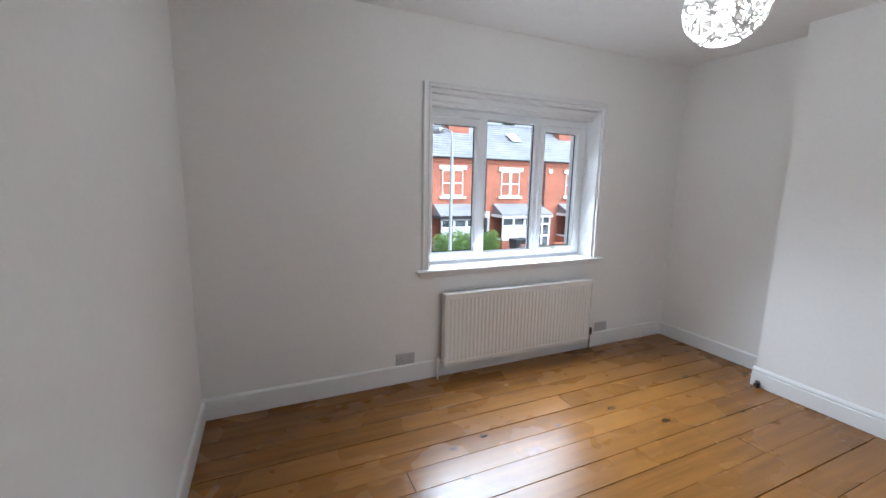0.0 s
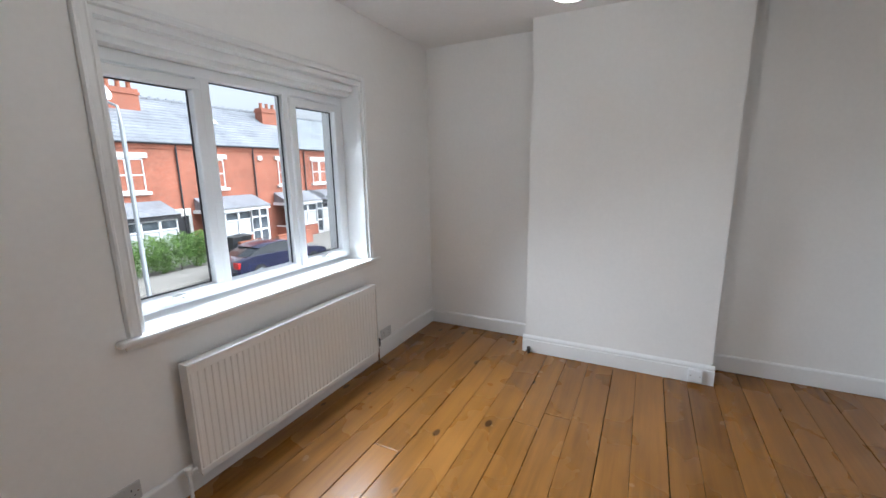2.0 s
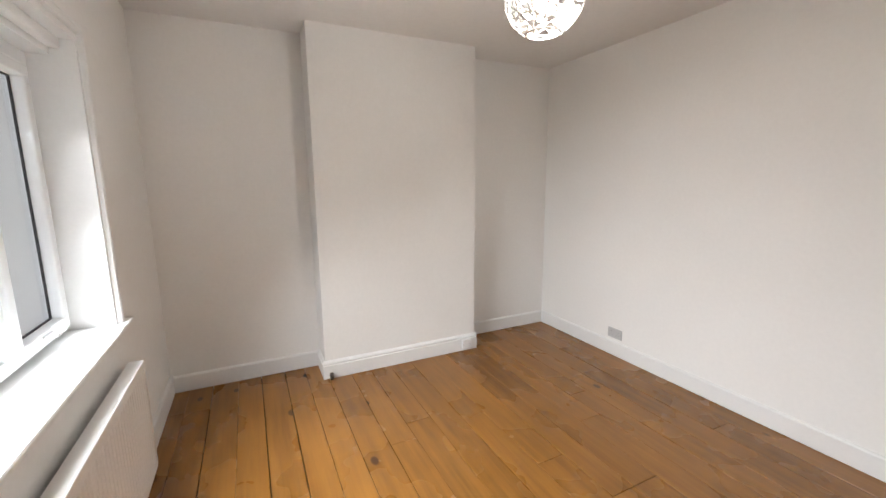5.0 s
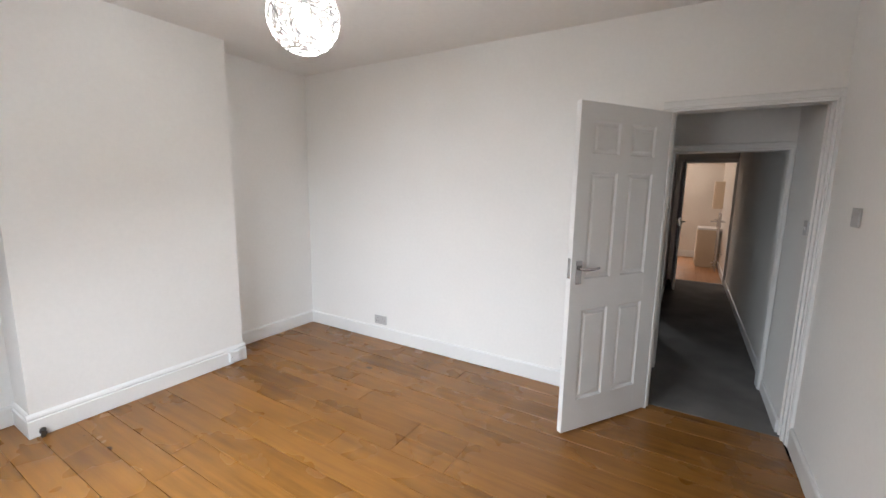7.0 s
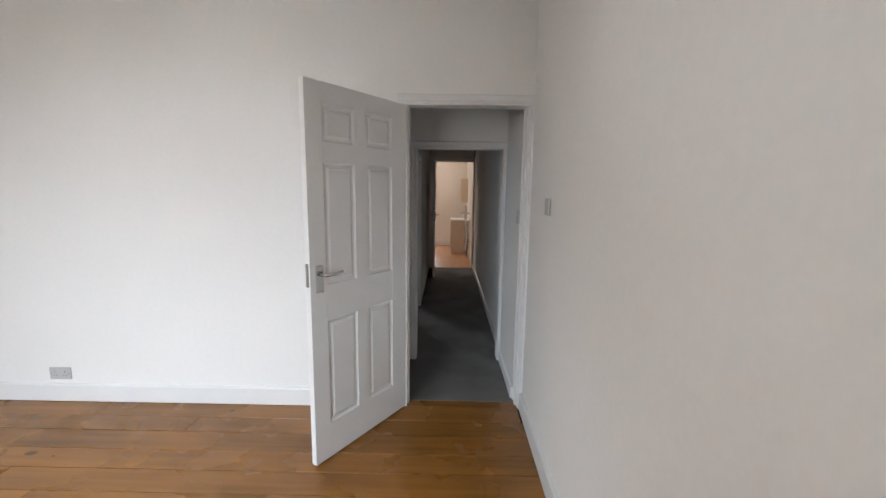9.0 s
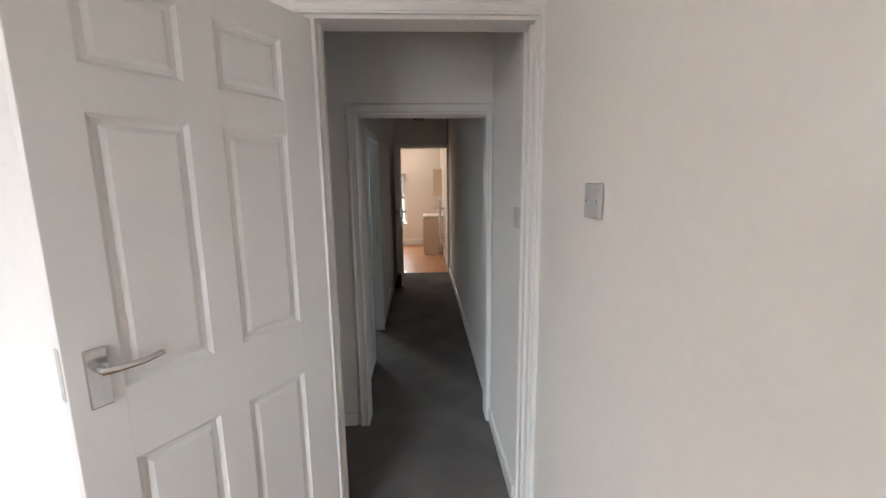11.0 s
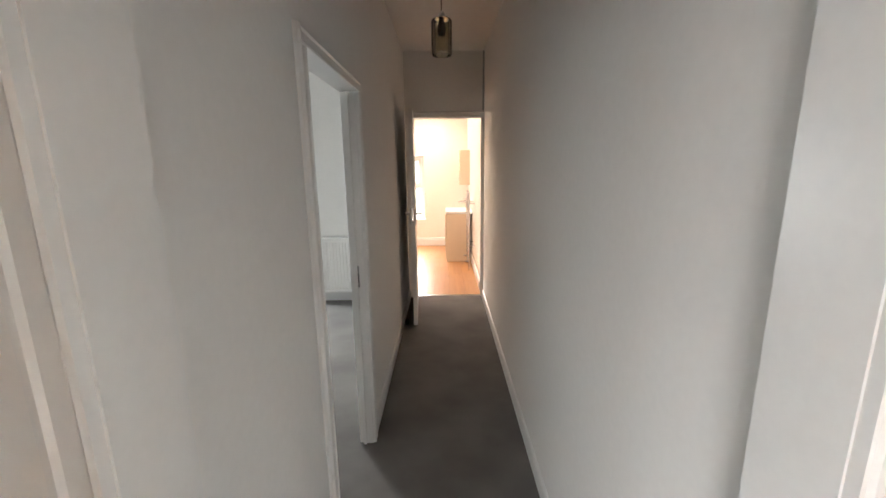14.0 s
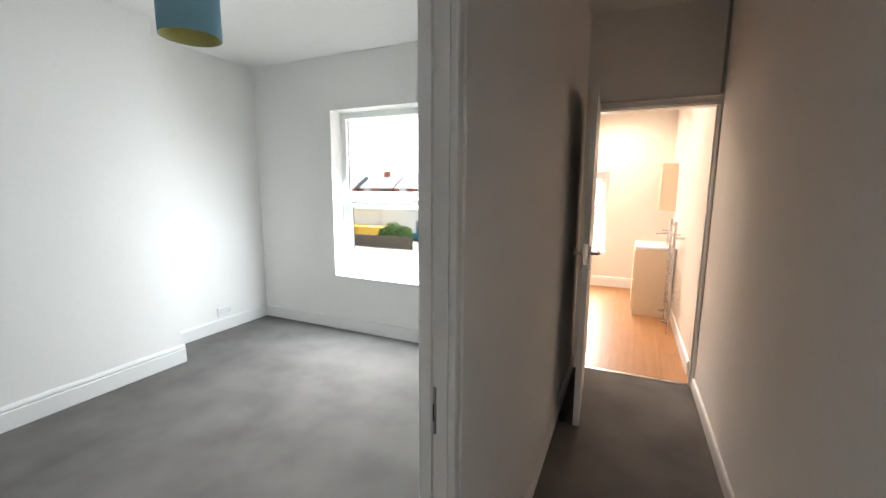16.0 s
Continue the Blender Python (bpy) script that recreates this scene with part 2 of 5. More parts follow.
REDLENS = mat("red_lens", (0.5, 0.02, 0.02), 0.2)
YELLOW = mat("yellow_plate", (0.75, 0.55, 0.03), 0.5)
BINM = mat("bin_plastic", (0.025, 0.03, 0.035), 0.5, var=0.2)
TERRA = mat("terracotta", (0.36, 0.13, 0.07), 0.8, var=0.2)
GALV = mat("galvanised_steel", (0.42, 0.45, 0.47), 0.5, metal=0.6, var=0.1)
CURTAIN = mat("net_curtain", (0.55, 0.58, 0.60), 0.9, var=0.15, stretch=(8, 8, 0.3))
FLATROOF = mat("pale_flat_roof", (0.62, 0.62, 0.60), 0.8, var=0.15, scale=0.5, fine=4)
OCHRE = mat("yellow_panel", (0.65, 0.40, 0.04), 0.6, var=0.15)
BLUEP = mat("blue_panel", (0.03, 0.16, 0.26), 0.6, var=0.15)
GRAVEL = mat("pale_gravel", (0.50, 0.48, 0.43), 0.9, var=0.2, scale=1, fine=20)


# ---- mesh helpers ----
LOOSE = {"bracket", "screw", "slot", "switch", "rung", "wheel", "rail", "door", "curtain", "stem", "spider", "lintel", "valve"}
class Build:
    """Collects boxes, prisms, tubes and turned shapes into one mesh."""

    def __init__(self):
        self.bm = bmesh.new()

    def box(self, x0, y0, z0, x1, y1, z1, bevel=0.0, m=None):
        mid = Vector(((x0 + x1) / 2, (y0 + y1) / 2, (z0 + z1) / 2))
        t = Matrix.Translation(mid) @ Matrix.Diagonal((abs(x1 - x0), abs(y1 - y0), abs(z1 - z0), 1))
        r = bmesh.ops.create_cube(self.bm, size=1, matrix=t)
        vs = r["verts"]
        if bevel:
            es = list({e for v in vs for e in v.link_edges})
            out = bmesh.ops.bevel(self.bm, geom=es, offset=bevel, segments=2, profile=0.5, affect='EDGES')
            vs = list({v for v in out["verts"]} | {v for v in vs if v.is_valid})
        if m is not None:
            bmesh.ops.transform(self.bm, matrix=m, verts=[v for v in vs if v.is_valid])
        return self

    def prism(self, poly, z0, z1):
        a = [self.bm.verts.new((x, y, z0)) for x, y in poly]
        b = [self.bm.verts.new((x, y, z1)) for x, y in poly]
        k = len(poly)
        self.bm.faces.new(a[::-1])
        self.bm.faces.new(b)
        for i in range(k):
            self.bm.faces.new((a[i], a[(i + 1) % k], b[(i + 1) % k], b[i]))
        return self

    def sweep(self, profile, p, q, side, up=(0, 0, 1)):
        """A moulding: profile of (out, up) pairs swept from p to q; side is the way out of the wall."""
        p, q, side, up = Vector(p), Vector(q), Vector(side), Vector(up)
        rings = [[self.bm.verts.new(o + side * a + up * b) for a, b in profile] for o in (p, q)]
        k = len(profile)
        for i in range(k):
            self.bm.faces.new((rings[0][i], rings[0][(i + 1) % k], rings[1][(i + 1) % k], rings[1][i]))
        self.bm.faces.new(rings[0][::-1])
        self.bm.faces.new(rings[1])
        return self

    def tube(self, pts, r, k=10):
        pts = [Vector(p) for p in pts]
        rings = []
        for i, p in enumerate(pts):
            d = (pts[min(i + 1, len(pts) - 1)] - pts[max(i - 1, 0)]).normalized()
            a = d.orthogonal().normalized() if not rings else (last - d * last.dot(d)).normalized()
            last = a
            b = d.cross(a)
            rr = r[i] if isinstance(r, (list, tuple)) else r
            rings.append([self.bm.verts.new(p + (a * math.cos(t) + b * math.sin(t)) * rr) for t in [2 * math.pi * j / k for j in range(k)]])
        for s, t in zip(rings, rings[1:]):
            for j in range(k):
                self.bm.faces.new((s[j], s[(j + 1) % k], t[(j + 1) % k], t[j]))
        self.bm.faces.new(rings[0][::-1])
        self.bm.faces.new(rings[-1])
        return self

    def turned(self, prof, place=(0, 0, 0), k=24, closed=False):
        """A lathe shape from (radius, height) pairs."""
        c = Vector(place)
        rings = [[self.bm.verts.new(c + Vector((r * math.cos(t), r * math.sin(t), h))) for t in [2 * math.pi * j / k for j in range(k)]] for r, h in prof]
        pairs = list(zip(rings, rings[1:]))
        if closed:
            pairs.append((rings[-1], rings[0]))
        for s, t in pairs:
            for j in range(k):
                self.bm.faces.new((s[j], s[(j + 1) % k], t[(j + 1) % k], t[j]))
        if not closed:
            self.bm.faces.new(rings[0][::-1])
            self.bm.faces.new(rings[-1])
        return self

    def quad(self, *p):
        self.bm.faces.new([self.bm.verts.new(v) for v in p])
        return self

    def turn(self, m):
        bmesh.ops.transform(self.bm, matrix=m, verts=self.bm.verts[:])
        return self

    def ob(self, name, material, parent=None, smooth=False):
        if parent is not None and name in LOOSE:
            return self.pieces(name, material, parent, smooth)
        return self.whole(name, material, parent, smooth)

    def pieces(self, name, material, parent, smooth):
        """Each loose piece becomes a part of its own."""
        left = set(self.bm.verts)
        made = None
        while left:
            todo = [left.pop()]
            isle = set(todo)
            while todo:
                v = todo.pop()
                for e in v.link_edges:
                    o = e.other_vert(v)
                    if o not in isle:
                        isle.add(o)
                        left.discard(o)
                        todo.append(o)
            one = Build()
            at = {v: one.bm.verts.new(v.co) for v in isle}
            for f in {f for v in isle for f in v.link_faces}:
                one.bm.faces.new([at[v] for v in f.verts])
            made = one.whole(name, material, parent, smooth)
        self.bm.free()
        return made

    def whole(self, name, material, parent=None, smooth=False):
        bmesh.ops.recalc_face_normals(self.bm, faces=self.bm.faces[:])
        me = bpy.data.meshes.new(name)
        self.bm.to_mesh(me)
        self.bm.free()
        me.materials.append(material)
        if smooth:
            for p in me.polygons:
                p.use_smooth = True
            me.set_sharp_from_angle(angle=radians(38))
        o = new(name, me)
        o.parent = parent
        return o


def empty(name, m, label, category, group="", kind=""):
    o = new(name)
    o.empty_display_size = 0.1
    o.matrix_world = m
    return tagged(o, label, category, group, kind)


def structure(o, label, category="structure"):
    return tagged(o, label, category, kind="structure")


H = 2.615            # ceiling height
Y1 = 3.415            # front wall, inner face
XE = 4.12            # alcove wall
HW = -0.005          # hall's west wall
LW = 0.012           # lobby's west wall
TH = 0.05
HE = 0.830  # hall's east wall

# ---- front bedroom: shell ----
structure(Build().prism([(0.0, Y1), (-0.03, 0.0), (-0.30, 0.0), (-0.30, Y1)], -0.1, H).ob("wall_west", PAINT), "white painted plaster wall beside the door", "wall")
# front wall with the window opening
WX0, WX1, WZ0, WZ1 = 1.51, 3.115, 0.865, 2.16
b = Build()
b.box(-0.30, Y1, -0.1, WX0, Y1 + 0.36, H)
b.box(WX1, Y1, -0.1, XE + 0.25, Y1 + 0.36, H)
b.box(WX0, Y1, -0.1, WX1, Y1 + 0.36, WZ0 - 0.03)
b.box(WX0, Y1, WZ1, WX1, Y1 + 0.36, H)
structure(b.ob("wall_north", PAINT), "white painted plaster front wall around the window", "wall")
structure(Build().box(XE, -0.11, -0.1, XE + 0.25, Y1, H).ob("wall_east", PAINT), "white painted plaster alcove wall", "wall")
# door wall
DX0, DX1, DZ = -0.002, 0.754, 2.0
b = Build()
b.box(DX1 + 0.03, -0.11, -0.1, XE, 0, H)
b.box(-0.30, -0.11, DZ + 0.03, DX1 + 0.03, 0, H)
b.box(-0.30, -0.11, -0.1, DX0 - 0.03, -0.001, DZ + 0.03)
structure(b.ob("wall_south", PAINT), "white painted plaster wall with the doorway", "wall")
structure(Build().box(3.835, 1.02, -0.1, XE - 0.001, 2.36, H).ob("chimney_breast", PAINT), "white painted plaster chimney breast", "wall")
structure(Build().box(-0.30, -0.11, H, XE + 0.25, Y1 + 0.36, H + 0.12).ob("ceiling", CEIL), "white painted ceiling of the front bedroom", "ceiling")


def skirting_profile(h, d, moulded):
    if moulded:
        return [(0, 0), (d, 0), (d, h * 0.72), (d * 0.55, h * 0.76), (d * 0.85, h * 0.82), (d * 0.7, h * 0.9), (d * 0.3, h * 0.97), (0, h)]
    return [(0, 0), (d, 0), (d, h - 0.012), (d * 0.75, h - 0.004), (d * 0.4, h), (0, h)]


def skirting(p, q, side, h=0.125, d=0.018, moulded=False, z=0.003):
    b = Build().sweep(skirting_profile(h, d, moulded), (p[0], p[1], z), (q[0], q[1], z), (side[0], side[1], 0))
    return structure(b.ob("baseboard", GLOSS), "white gloss-painted timber skirting board", "baseboard")


skirting((0.0, Y1), (XE, Y1), (0, -1), h=0.14)
skirting((0.0, Y1 - 0.018), (-0.03, 0.02), (1, 0))
skirting((XE, Y1 - 0.018), (XE, 2.36), (-1, 0))
skirting((XE, 1.02), (XE, 0.018), (-1, 0))
skirting((XE, 0), (DX1 + 0.09, 0), (0, 1))
skirting((3.835, 2.378), (3.835, 1.002), (-1, 0), moulded=True, h=0.145, z=0.002)
skirting((3.835, 2.36), (XE - 0.018, 2.36), (0, 1), moulded=True, h=0.145, z=0.002)
skirting((3.835, 1.02), (XE - 0.018, 1.02), (0, -1), moulded=True, h=0.145, z=0.002)


# ---- front window ----
def casement(name, x0, x1, z0, z1, y, out, panes, label, bars=(), glass=GLASS):
    """White window: outer frame, mullions, casements with seals, panes and handles. out is +1 or -1: the way to the open air."""
    root = structure(empty(name, pose((x0 + x1) / 2, y, z0), label, "window"), label, "window")
    f, d = 0.055, 0.07

    def part(b, nm, m, par=root):
        o = b.ob(nm, m, smooth=False)
        o.parent = par
        o.matrix_parent_inverse = pose((x0 + x1) / 2, y, z0).inverted()
        return o
    b = Build()
    b.box(x0, y, z0, x1, y + out * d, z0 + f, 0.006)
    b.box(x0, y, z1 - f, x1, y + out * d, z1, 0.006)
    b.box(x0, y, z0 + f - 0.006, x0 + f, y + out * d, z1 - f + 0.006, 0.006)
    b.box(x1 - f, y, z0 + f - 0.006, x1, y + out * d, z1 - f + 0.006, 0.006)
    for kind, u, v in bars:
        if kind == "v":
            b.box(u - v, y, z0 + f - 0.006, u + v, y + out * d, z1 - f + 0.006, 0.006)
        else:
            b.box(x0 + f - 0.006, y - out * 0.004, u - v, x1 - f + 0.006, y + out * d, u + v, 0.006)
    part(b, "frame", UPVC)
    for a0, a1, c0, c1, opens in panes:
        s = 0.05 if opens else 0.012
        yy = y - out * 0.018 if opens else y + out * 0.01
        b = Build()
        if opens:
            b.box(a0, yy, c0, a1, yy + out * 0.05, c0 + s, 0.008)
            b.box(a0, yy, c1 - s, a1, yy + out * 0.05, c1, 0.008)
            b.box(a0, yy, c0 + s - 0.008, a0 + s, yy + out * 0.05, c1 - s + 0.008, 0.008)
            b.box(a1 - s, yy, c0 + s - 0.008, a1, yy + out * 0.05, c1 - s + 0.008, 0.008)
            part(b, "sash", UPVC)
            b = Build()
        g = y + out * 0.028
        w = 0.006
        b.box(a0 + s, g - 0.004, c0 + s, a1 - s, g + 0.004, c0 + s + w)
        b.box(a0 + s, g - 0.004, c1 - s - w, a1 - s, g + 0.004, c1 - s)
        b.box(a0 + s, g - 0.004, c0 + s + w, a0 + s + w, g + 0.004, c1 - s - w)
        b.box(a1 - s - w, g - 0.004, c0 + s + w, a1 - s, g + 0.004, c1 - s - w)
        part(b, "seal", SEAL)
        b = Build().box(a0 + s + 0.001, g + out * 0.006, c0 + s + 0.001, a1 - s - 0.001, g + out * 0.010, c1 - s - 0.001)
        o = part(b, "pane", glass)
        o.visible_shadow = False
        if opens:
            xm = (a0 + a1) / 2
            b = Build().box(xm - 0.05, yy - out * 0.012, c0 + 0.015, xm + 0.05, yy, c0 + 0.037, 0.004)
            b.box(xm - 0.012, yy - out * 0.034, c0 + 0.019, xm + 0.10, yy - out * 0.016, c0 + 0.034, 0.005)
            b.box(xm - 0.012, yy - out * 0.034, c0 + 0.019, xm + 0.012, yy - out * 0.008, c0 + 0.034, 0.004)
            part(b, "handle", WHITEPL)
    return root


YW = Y1 + 0.165
casement("window_1", WX0 + 0.02, WX1 - 0.02, WZ0 + 0.02, 2.06, YW, 1,
         [(1.552, 2.020, 0.906, 1.994, True), (2.069, 2.553, 0.904, 2.011, False), (2.586, 3.043, 0.906, 1.997, True)],
         "white upvc three-light casement window with clear glass", bars=[("v", 2.039, 0.036), ("v", 2.576, 0.030)])
# timber lining of the reveal, boxed head and casing
b = Build()
b.box(WX0, Y1 + 0.0, WZ0, WX0 + 0.02, Y1 + 0.36, WZ1 - 0.003)
b.box(WX1 - 0.02, Y1 + 0.0, WZ0, WX1, Y1 + 0.36, WZ1 - 0.003)
b.box(WX0 + 0.02, Y1 + 0.0, WZ1 - 0.03, WX1 - 0.02, Y1 + 0.36, WZ1 - 0.003)
b.box(WX0 + 0.02, Y1 + 0.09, 2.06, WX1 - 0.02, Y1 + 0.30, WZ1 - 0.03)
b.box(WX0 + 0.02, Y1 + 0.05, WZ1 - 0.075, WX1 - 0.02, Y1 + 0.09, WZ1 - 0.03, 0.008)
structure(b.ob("trim_window_lining", GLOSS), "white gloss-painted timber window lining and boxed head", "trim")
CAS = [(0, 0), (0.018, 0), (0.020, 0.006), (0.016, 0.012), (0.016, 0.034), (0.020, 0.040), (0.020, 0.048), (0.010, 0.055), (0, 0.055)]
b = Build()
b.sweep(CAS, (WX0 - 0.0, Y1, WZ0), (WX0 - 0.0, Y1, WZ1 + 0.03), (0, -1, 0), (-1, 0, 0))
b.sweep([(a, c * 0.6) for a, c in CAS], (WX1, Y1, WZ0), (WX1, Y1, WZ1 + 0.02), (0, -1, 0), (1, 0, 0))
b.sweep([(a, c * 0.7) for a, c in CAS], (WX0, Y1, WZ1), (WX1 + 0.02, Y1, WZ1), (0, -1.1, 0), (0, 0, 1))
structure(b.ob("trim_window_casing", GLOSS), "white gloss-painted moulded window casing", "trim")
b = Build().box(WX0 - 0.10, Y1 - 0.045, WZ0 - 0.028, WX1 + 0.10, Y1 + 0.0, WZ0, 0.01)
b.box(WX0 + 0.001, Y1 - 0.01, WZ0 - 0.028, WX1 - 0.001, Y1 + 0.30, WZ0 - 0.001)
b.box(WX0 - 0.07, Y1 - 0.02, WZ0 - 0.055, WX1 + 0.07, Y1, WZ0 - 0.028, 0.006)
structure(b.ob("window_board", GLOSS), "white gloss-painted timber window board", "window sill")


# ---- six-panel doors ----
def door_leaf(width, height, name, m, label, handle_side, extra=0.0):
    """Leaf in its own frame: hinge edge at x=0, free edge at x=width, thickness along y, foot at z=0."""
    root = empty(name, m, label, "door")
    t = 0.036
    b = Build()
    st, mid = 0.105, 0.09
    rows = [(0.20, 0.78), (0.97, 1.60), (1.70, height - 0.10)]
    b.box(-extra, 0, 0, st, t, height, 0.002)
    b.box(width - st, 0, 0, width, t, height, 0.002)
    c0, c1 = width / 2 - mid / 2, width / 2 + mid / 2
    b.box(c0, 0.0005, 0.01, c1, t - 0.0005, height - 0.01)
    zz = [0.0] + [v for r in rows for v in r] + [height]
    for i in range(0, len(zz), 2):
        b.box(st - 0.001, 0.0003, zz[i], width - st + 0.001, t - 0.0003, zz[i + 1])
    b.ob("leaf_frame", GLOSS, root)
    for r0, r1 in rows:
        for a0, a1 in ((st, c0), (c1, width - st)):
            b = Build()
            for f, s in ((0, 1), (t, -1)):
                def ring(ins, dep):
                    return [(a0 + ins, f + s * dep, r0 + ins), (a1 - ins, f + s * dep, r0 + ins), (a1 - ins, f + s * dep, r1 - ins), (a0 + ins, f + s * dep, r1 - ins)]
                rs = [ring(-0.002, 0.0005), ring(0.010, 0.010), ring(0.022, 0.010), ring(0.034, 0.003)]
                for p, q in zip(rs, rs[1:]):
                    for i in range(4):
                        b.quad(p[i], p[(i + 1) % 4], q[(i + 1) % 4], q[i])
                b.quad(*rs[-1])
            b.ob("panel", GLOSS, root)
    # lever handles on both faces, latch plate on the edge
    hx = width - 0.055 if handle_side > 0 else 0.055
    for f, s in ((0, -1), (t, 1)):
        b = Build().box(hx - 0.022, f, 0.945, hx + 0.022, f + s * 0.008, 1.085, 0.003)
        b.ob("handle_plate", CHROME, root)
        b = Build().tube([(hx, f + s * 0.006, 1.04), (hx, f + s * 0.045, 1.04), (hx - handle_side * 0.015, f + s * 0.052, 1.04), (hx - handle_side * 0.075, f + s * 0.050, 1.037), (hx - handle_side * 0.118, f + s * 0.047, 1.043)], [0.010, 0.009, 0.009, 0.008, 0.007])
        b.ob("handle", CHROME, root, smooth=True)
    e = width if handle_side > 0 else 0
    Build().box(e - 0.001, t / 2 - 0.011, 0.98, e + handle_side * 0.002, t / 2 + 0.011, 1.10).ob("latch_plate", CHROME, root)
    return root


door_leaf(0.725, 1.985, "bedroom_door", pose(0.808, 0.010, 0.012, 0, 0, 56.8), "white painted six-panel bedroom door standing open, chrome lever handle", 1, extra=0.025)


def door_lining(name, x0, x1, ztop, y0, y1, label, stops=True):
    b = Build()
    b.box(x0 - 0.03, y0, 0, x0, y1, ztop)
    b.box(x1, y0, 0, x1 + 0.03, y1, ztop)
    b.box(x0 - 0.03, y0, ztop, x1 + 0.03, y1, ztop + 0.03)
    if stops:
        b.box(x0, y0 + 0.045, 0, x0 + 0.012, y0 + 0.075, ztop)
        b.box(x1 - 0.012, y0 + 0.045, 0, x1, y0 + 0.075, ztop)
    return structure(b.ob(name, GLOSS), label, "door frame")


door_lining("door_1", DX0, DX1, DZ, -0.113, 0.003, "white gloss-painted door lining of the front bedroom")
b = Build()
b.sweep([(p, q * 0.62) for p, q in CAS], (DX0 - 0.006, 0.0, 0), (DX0 - 0.006, 0.0, DZ + 0.04), (0, 1.15, 0), (-1, 0, 0))
b.sweep([(p, q * 0.9) for p, q in CAS], (DX0 - 0.035, 0.0, DZ + 0.012), (DX1 + 0.06, 0.0, DZ + 0.012), (0, 1.05, 0), (0, 0, 1))
b.sweep([(p, q * 0.5) for p, q in CAS], (DX0 - 0.012, -0.11, 0), (DX0 - 0.012, -0.11, DZ + 0.06), (0, -1, 0), (-1, 0, 0))
b.sweep(CAS, (DX1 + 0.012, -0.11, 0), (DX1 + 0.012, -0.11, DZ + 0.06), (0, -1, 0), (1, 0, 0))
structure(b.ob("trim_door_casing", GLOSS), "white gloss-painted moulded door casing", "trim")

# ---- lobby and hall: shell ----
structure(Build().box(HW - 0.2, -8.165, -0.1, HW, -0.11, H).ob("wall_hall_west", PAINT), "off-white painted plaster wall along the hall", "wall")
structure(Build().box(HW - 0.001, -0.79, -0.1, LW, -0.11, H).ob("wall_lobby_west", PAINT), "off-white painted plaster lobby wall with the light switch", "wall")
AX0, AX1, AZ = 0.040, 0.752, 1.815
b = Build()
b.box(AX1 + 0.02, -0.90, -0.1, 1.9, -0.79, H)
b.box(HW, -0.90, AZ + 0.02, AX1 + 0.02, -0.79, H)
b.box(HW, -0.90, -0.1, AX0 - 0.02, -0.79, AZ + 0.02)
structure(b.ob("wall_lobby", PAINT), "off-white plaster wall around the hall opening", "wall")
structure(Build().box(1.80, -0.79, -0.1, 1.9, -0.11, H).ob("wall_lobby_end", PAINT), "plain plaster end wall of the lobby", "wall")
door_lining("door_2", AX0 + 0.003, AX1 - 0.003, AZ - 0.003, -0.903, -0.787, "white gloss-painted lining of the open hall archway", stops=False)
b = Build()
CAW = [(p, q * 1.0) for p, q in CAS]
b.sweep(CAW, (AX1, -0.79, 0), (AX1, -0.79, AZ + 0.055), (0, 1, 0), (1, 0, 0))
b.sweep([(p, q * 0.5) for p, q in CAS], (AX0, -0.79, 0), (AX0, -0.79, AZ + 0.055), (0, 1, 0), (-1, 0, 0))
b.sweep(CAW, (AX0 - 0.028, -0.79, AZ), (AX1 + 0.055, -0.79, AZ), (0, 1.08, 0), (0, 0, 1))
structure(b.ob("trim_arch_casing", GLOSS), "white gloss-painted moulded casing of the hall opening", "trim")
# hall's east wall with the doorway of the rear bedroom
BY0, BY1, BZ = -1.69, -2.385, 1.812
b = Build()
b.box(HE, BY0 + 0.02, -0.1, HE + TH, -0.90, H)
b.box(HE, -5.0, -0.1, HE + TH, BY1 - 0.02, H)
b.box(HE, BY1 - 0.02, BZ + 0.02, HE + TH, BY0 + 0.02, H)
structure(b.ob("wall_hall_east", PAINT), "off-white plaster wall with the rear bedroom doorway", "wall")
b = Build()
b.box(HE - 0.003, BY0, 0, HE + TH + 0.003, BY0 + 0.03, BZ)
b.box(HE - 0.003, BY1 - 0.03, 0, HE + TH + 0.003, BY1, BZ)
b.box(HE - 0.003, BY1 - 0.03, BZ, HE + TH + 0.003, BY0 + 0.03, BZ + 0.03)
b.box(HE + 0.03, BY1, 0, HE + 0.045, BY1 + 0.012, BZ)
structure(b.ob("door_3", GLOSS), "white gloss-painted door lining of the rear bedroom", "door frame")
b = Build()
for x, s in ((HE, -1), (HE + TH, 1)):
    b.sweep(CAS, (x, BY0 + 0.006, 0), (x, BY0 + 0.006, BZ + 0.05), (s, 0, 0), (0, 1, 0))
    b.sweep(CAS, (x, BY1 - 0.006, 0), (x, BY1 - 0.006, BZ + 0.05), (s, 0, 0), (0, -1, 0))
    b.sweep(CAS, (x, BY1 - 0.06, BZ), (x, BY0 + 0.06, BZ), (s * 1.08, 0, 0), (0, 0, 1))
structure(b.ob("trim_rear_door_casing", GLOSS), "white gloss-painted moulded casing of the rear bedroom door", "trim")
b = Build().box(0.852, BY1 - 0.001, 0.885, 0.876, BY1 + 0.0025, 0.995, 0.001)
sp = b.ob("strike_plate", CHROME)
tagged(sp, "chrome strike plate on the rear bedroom door jamb", "strike plate")
Build().box(0.857, BY1 + 0.002, 0.915, 0.869, BY1 + 0.0035, 0.955).ob("keep", SEAL, sp)
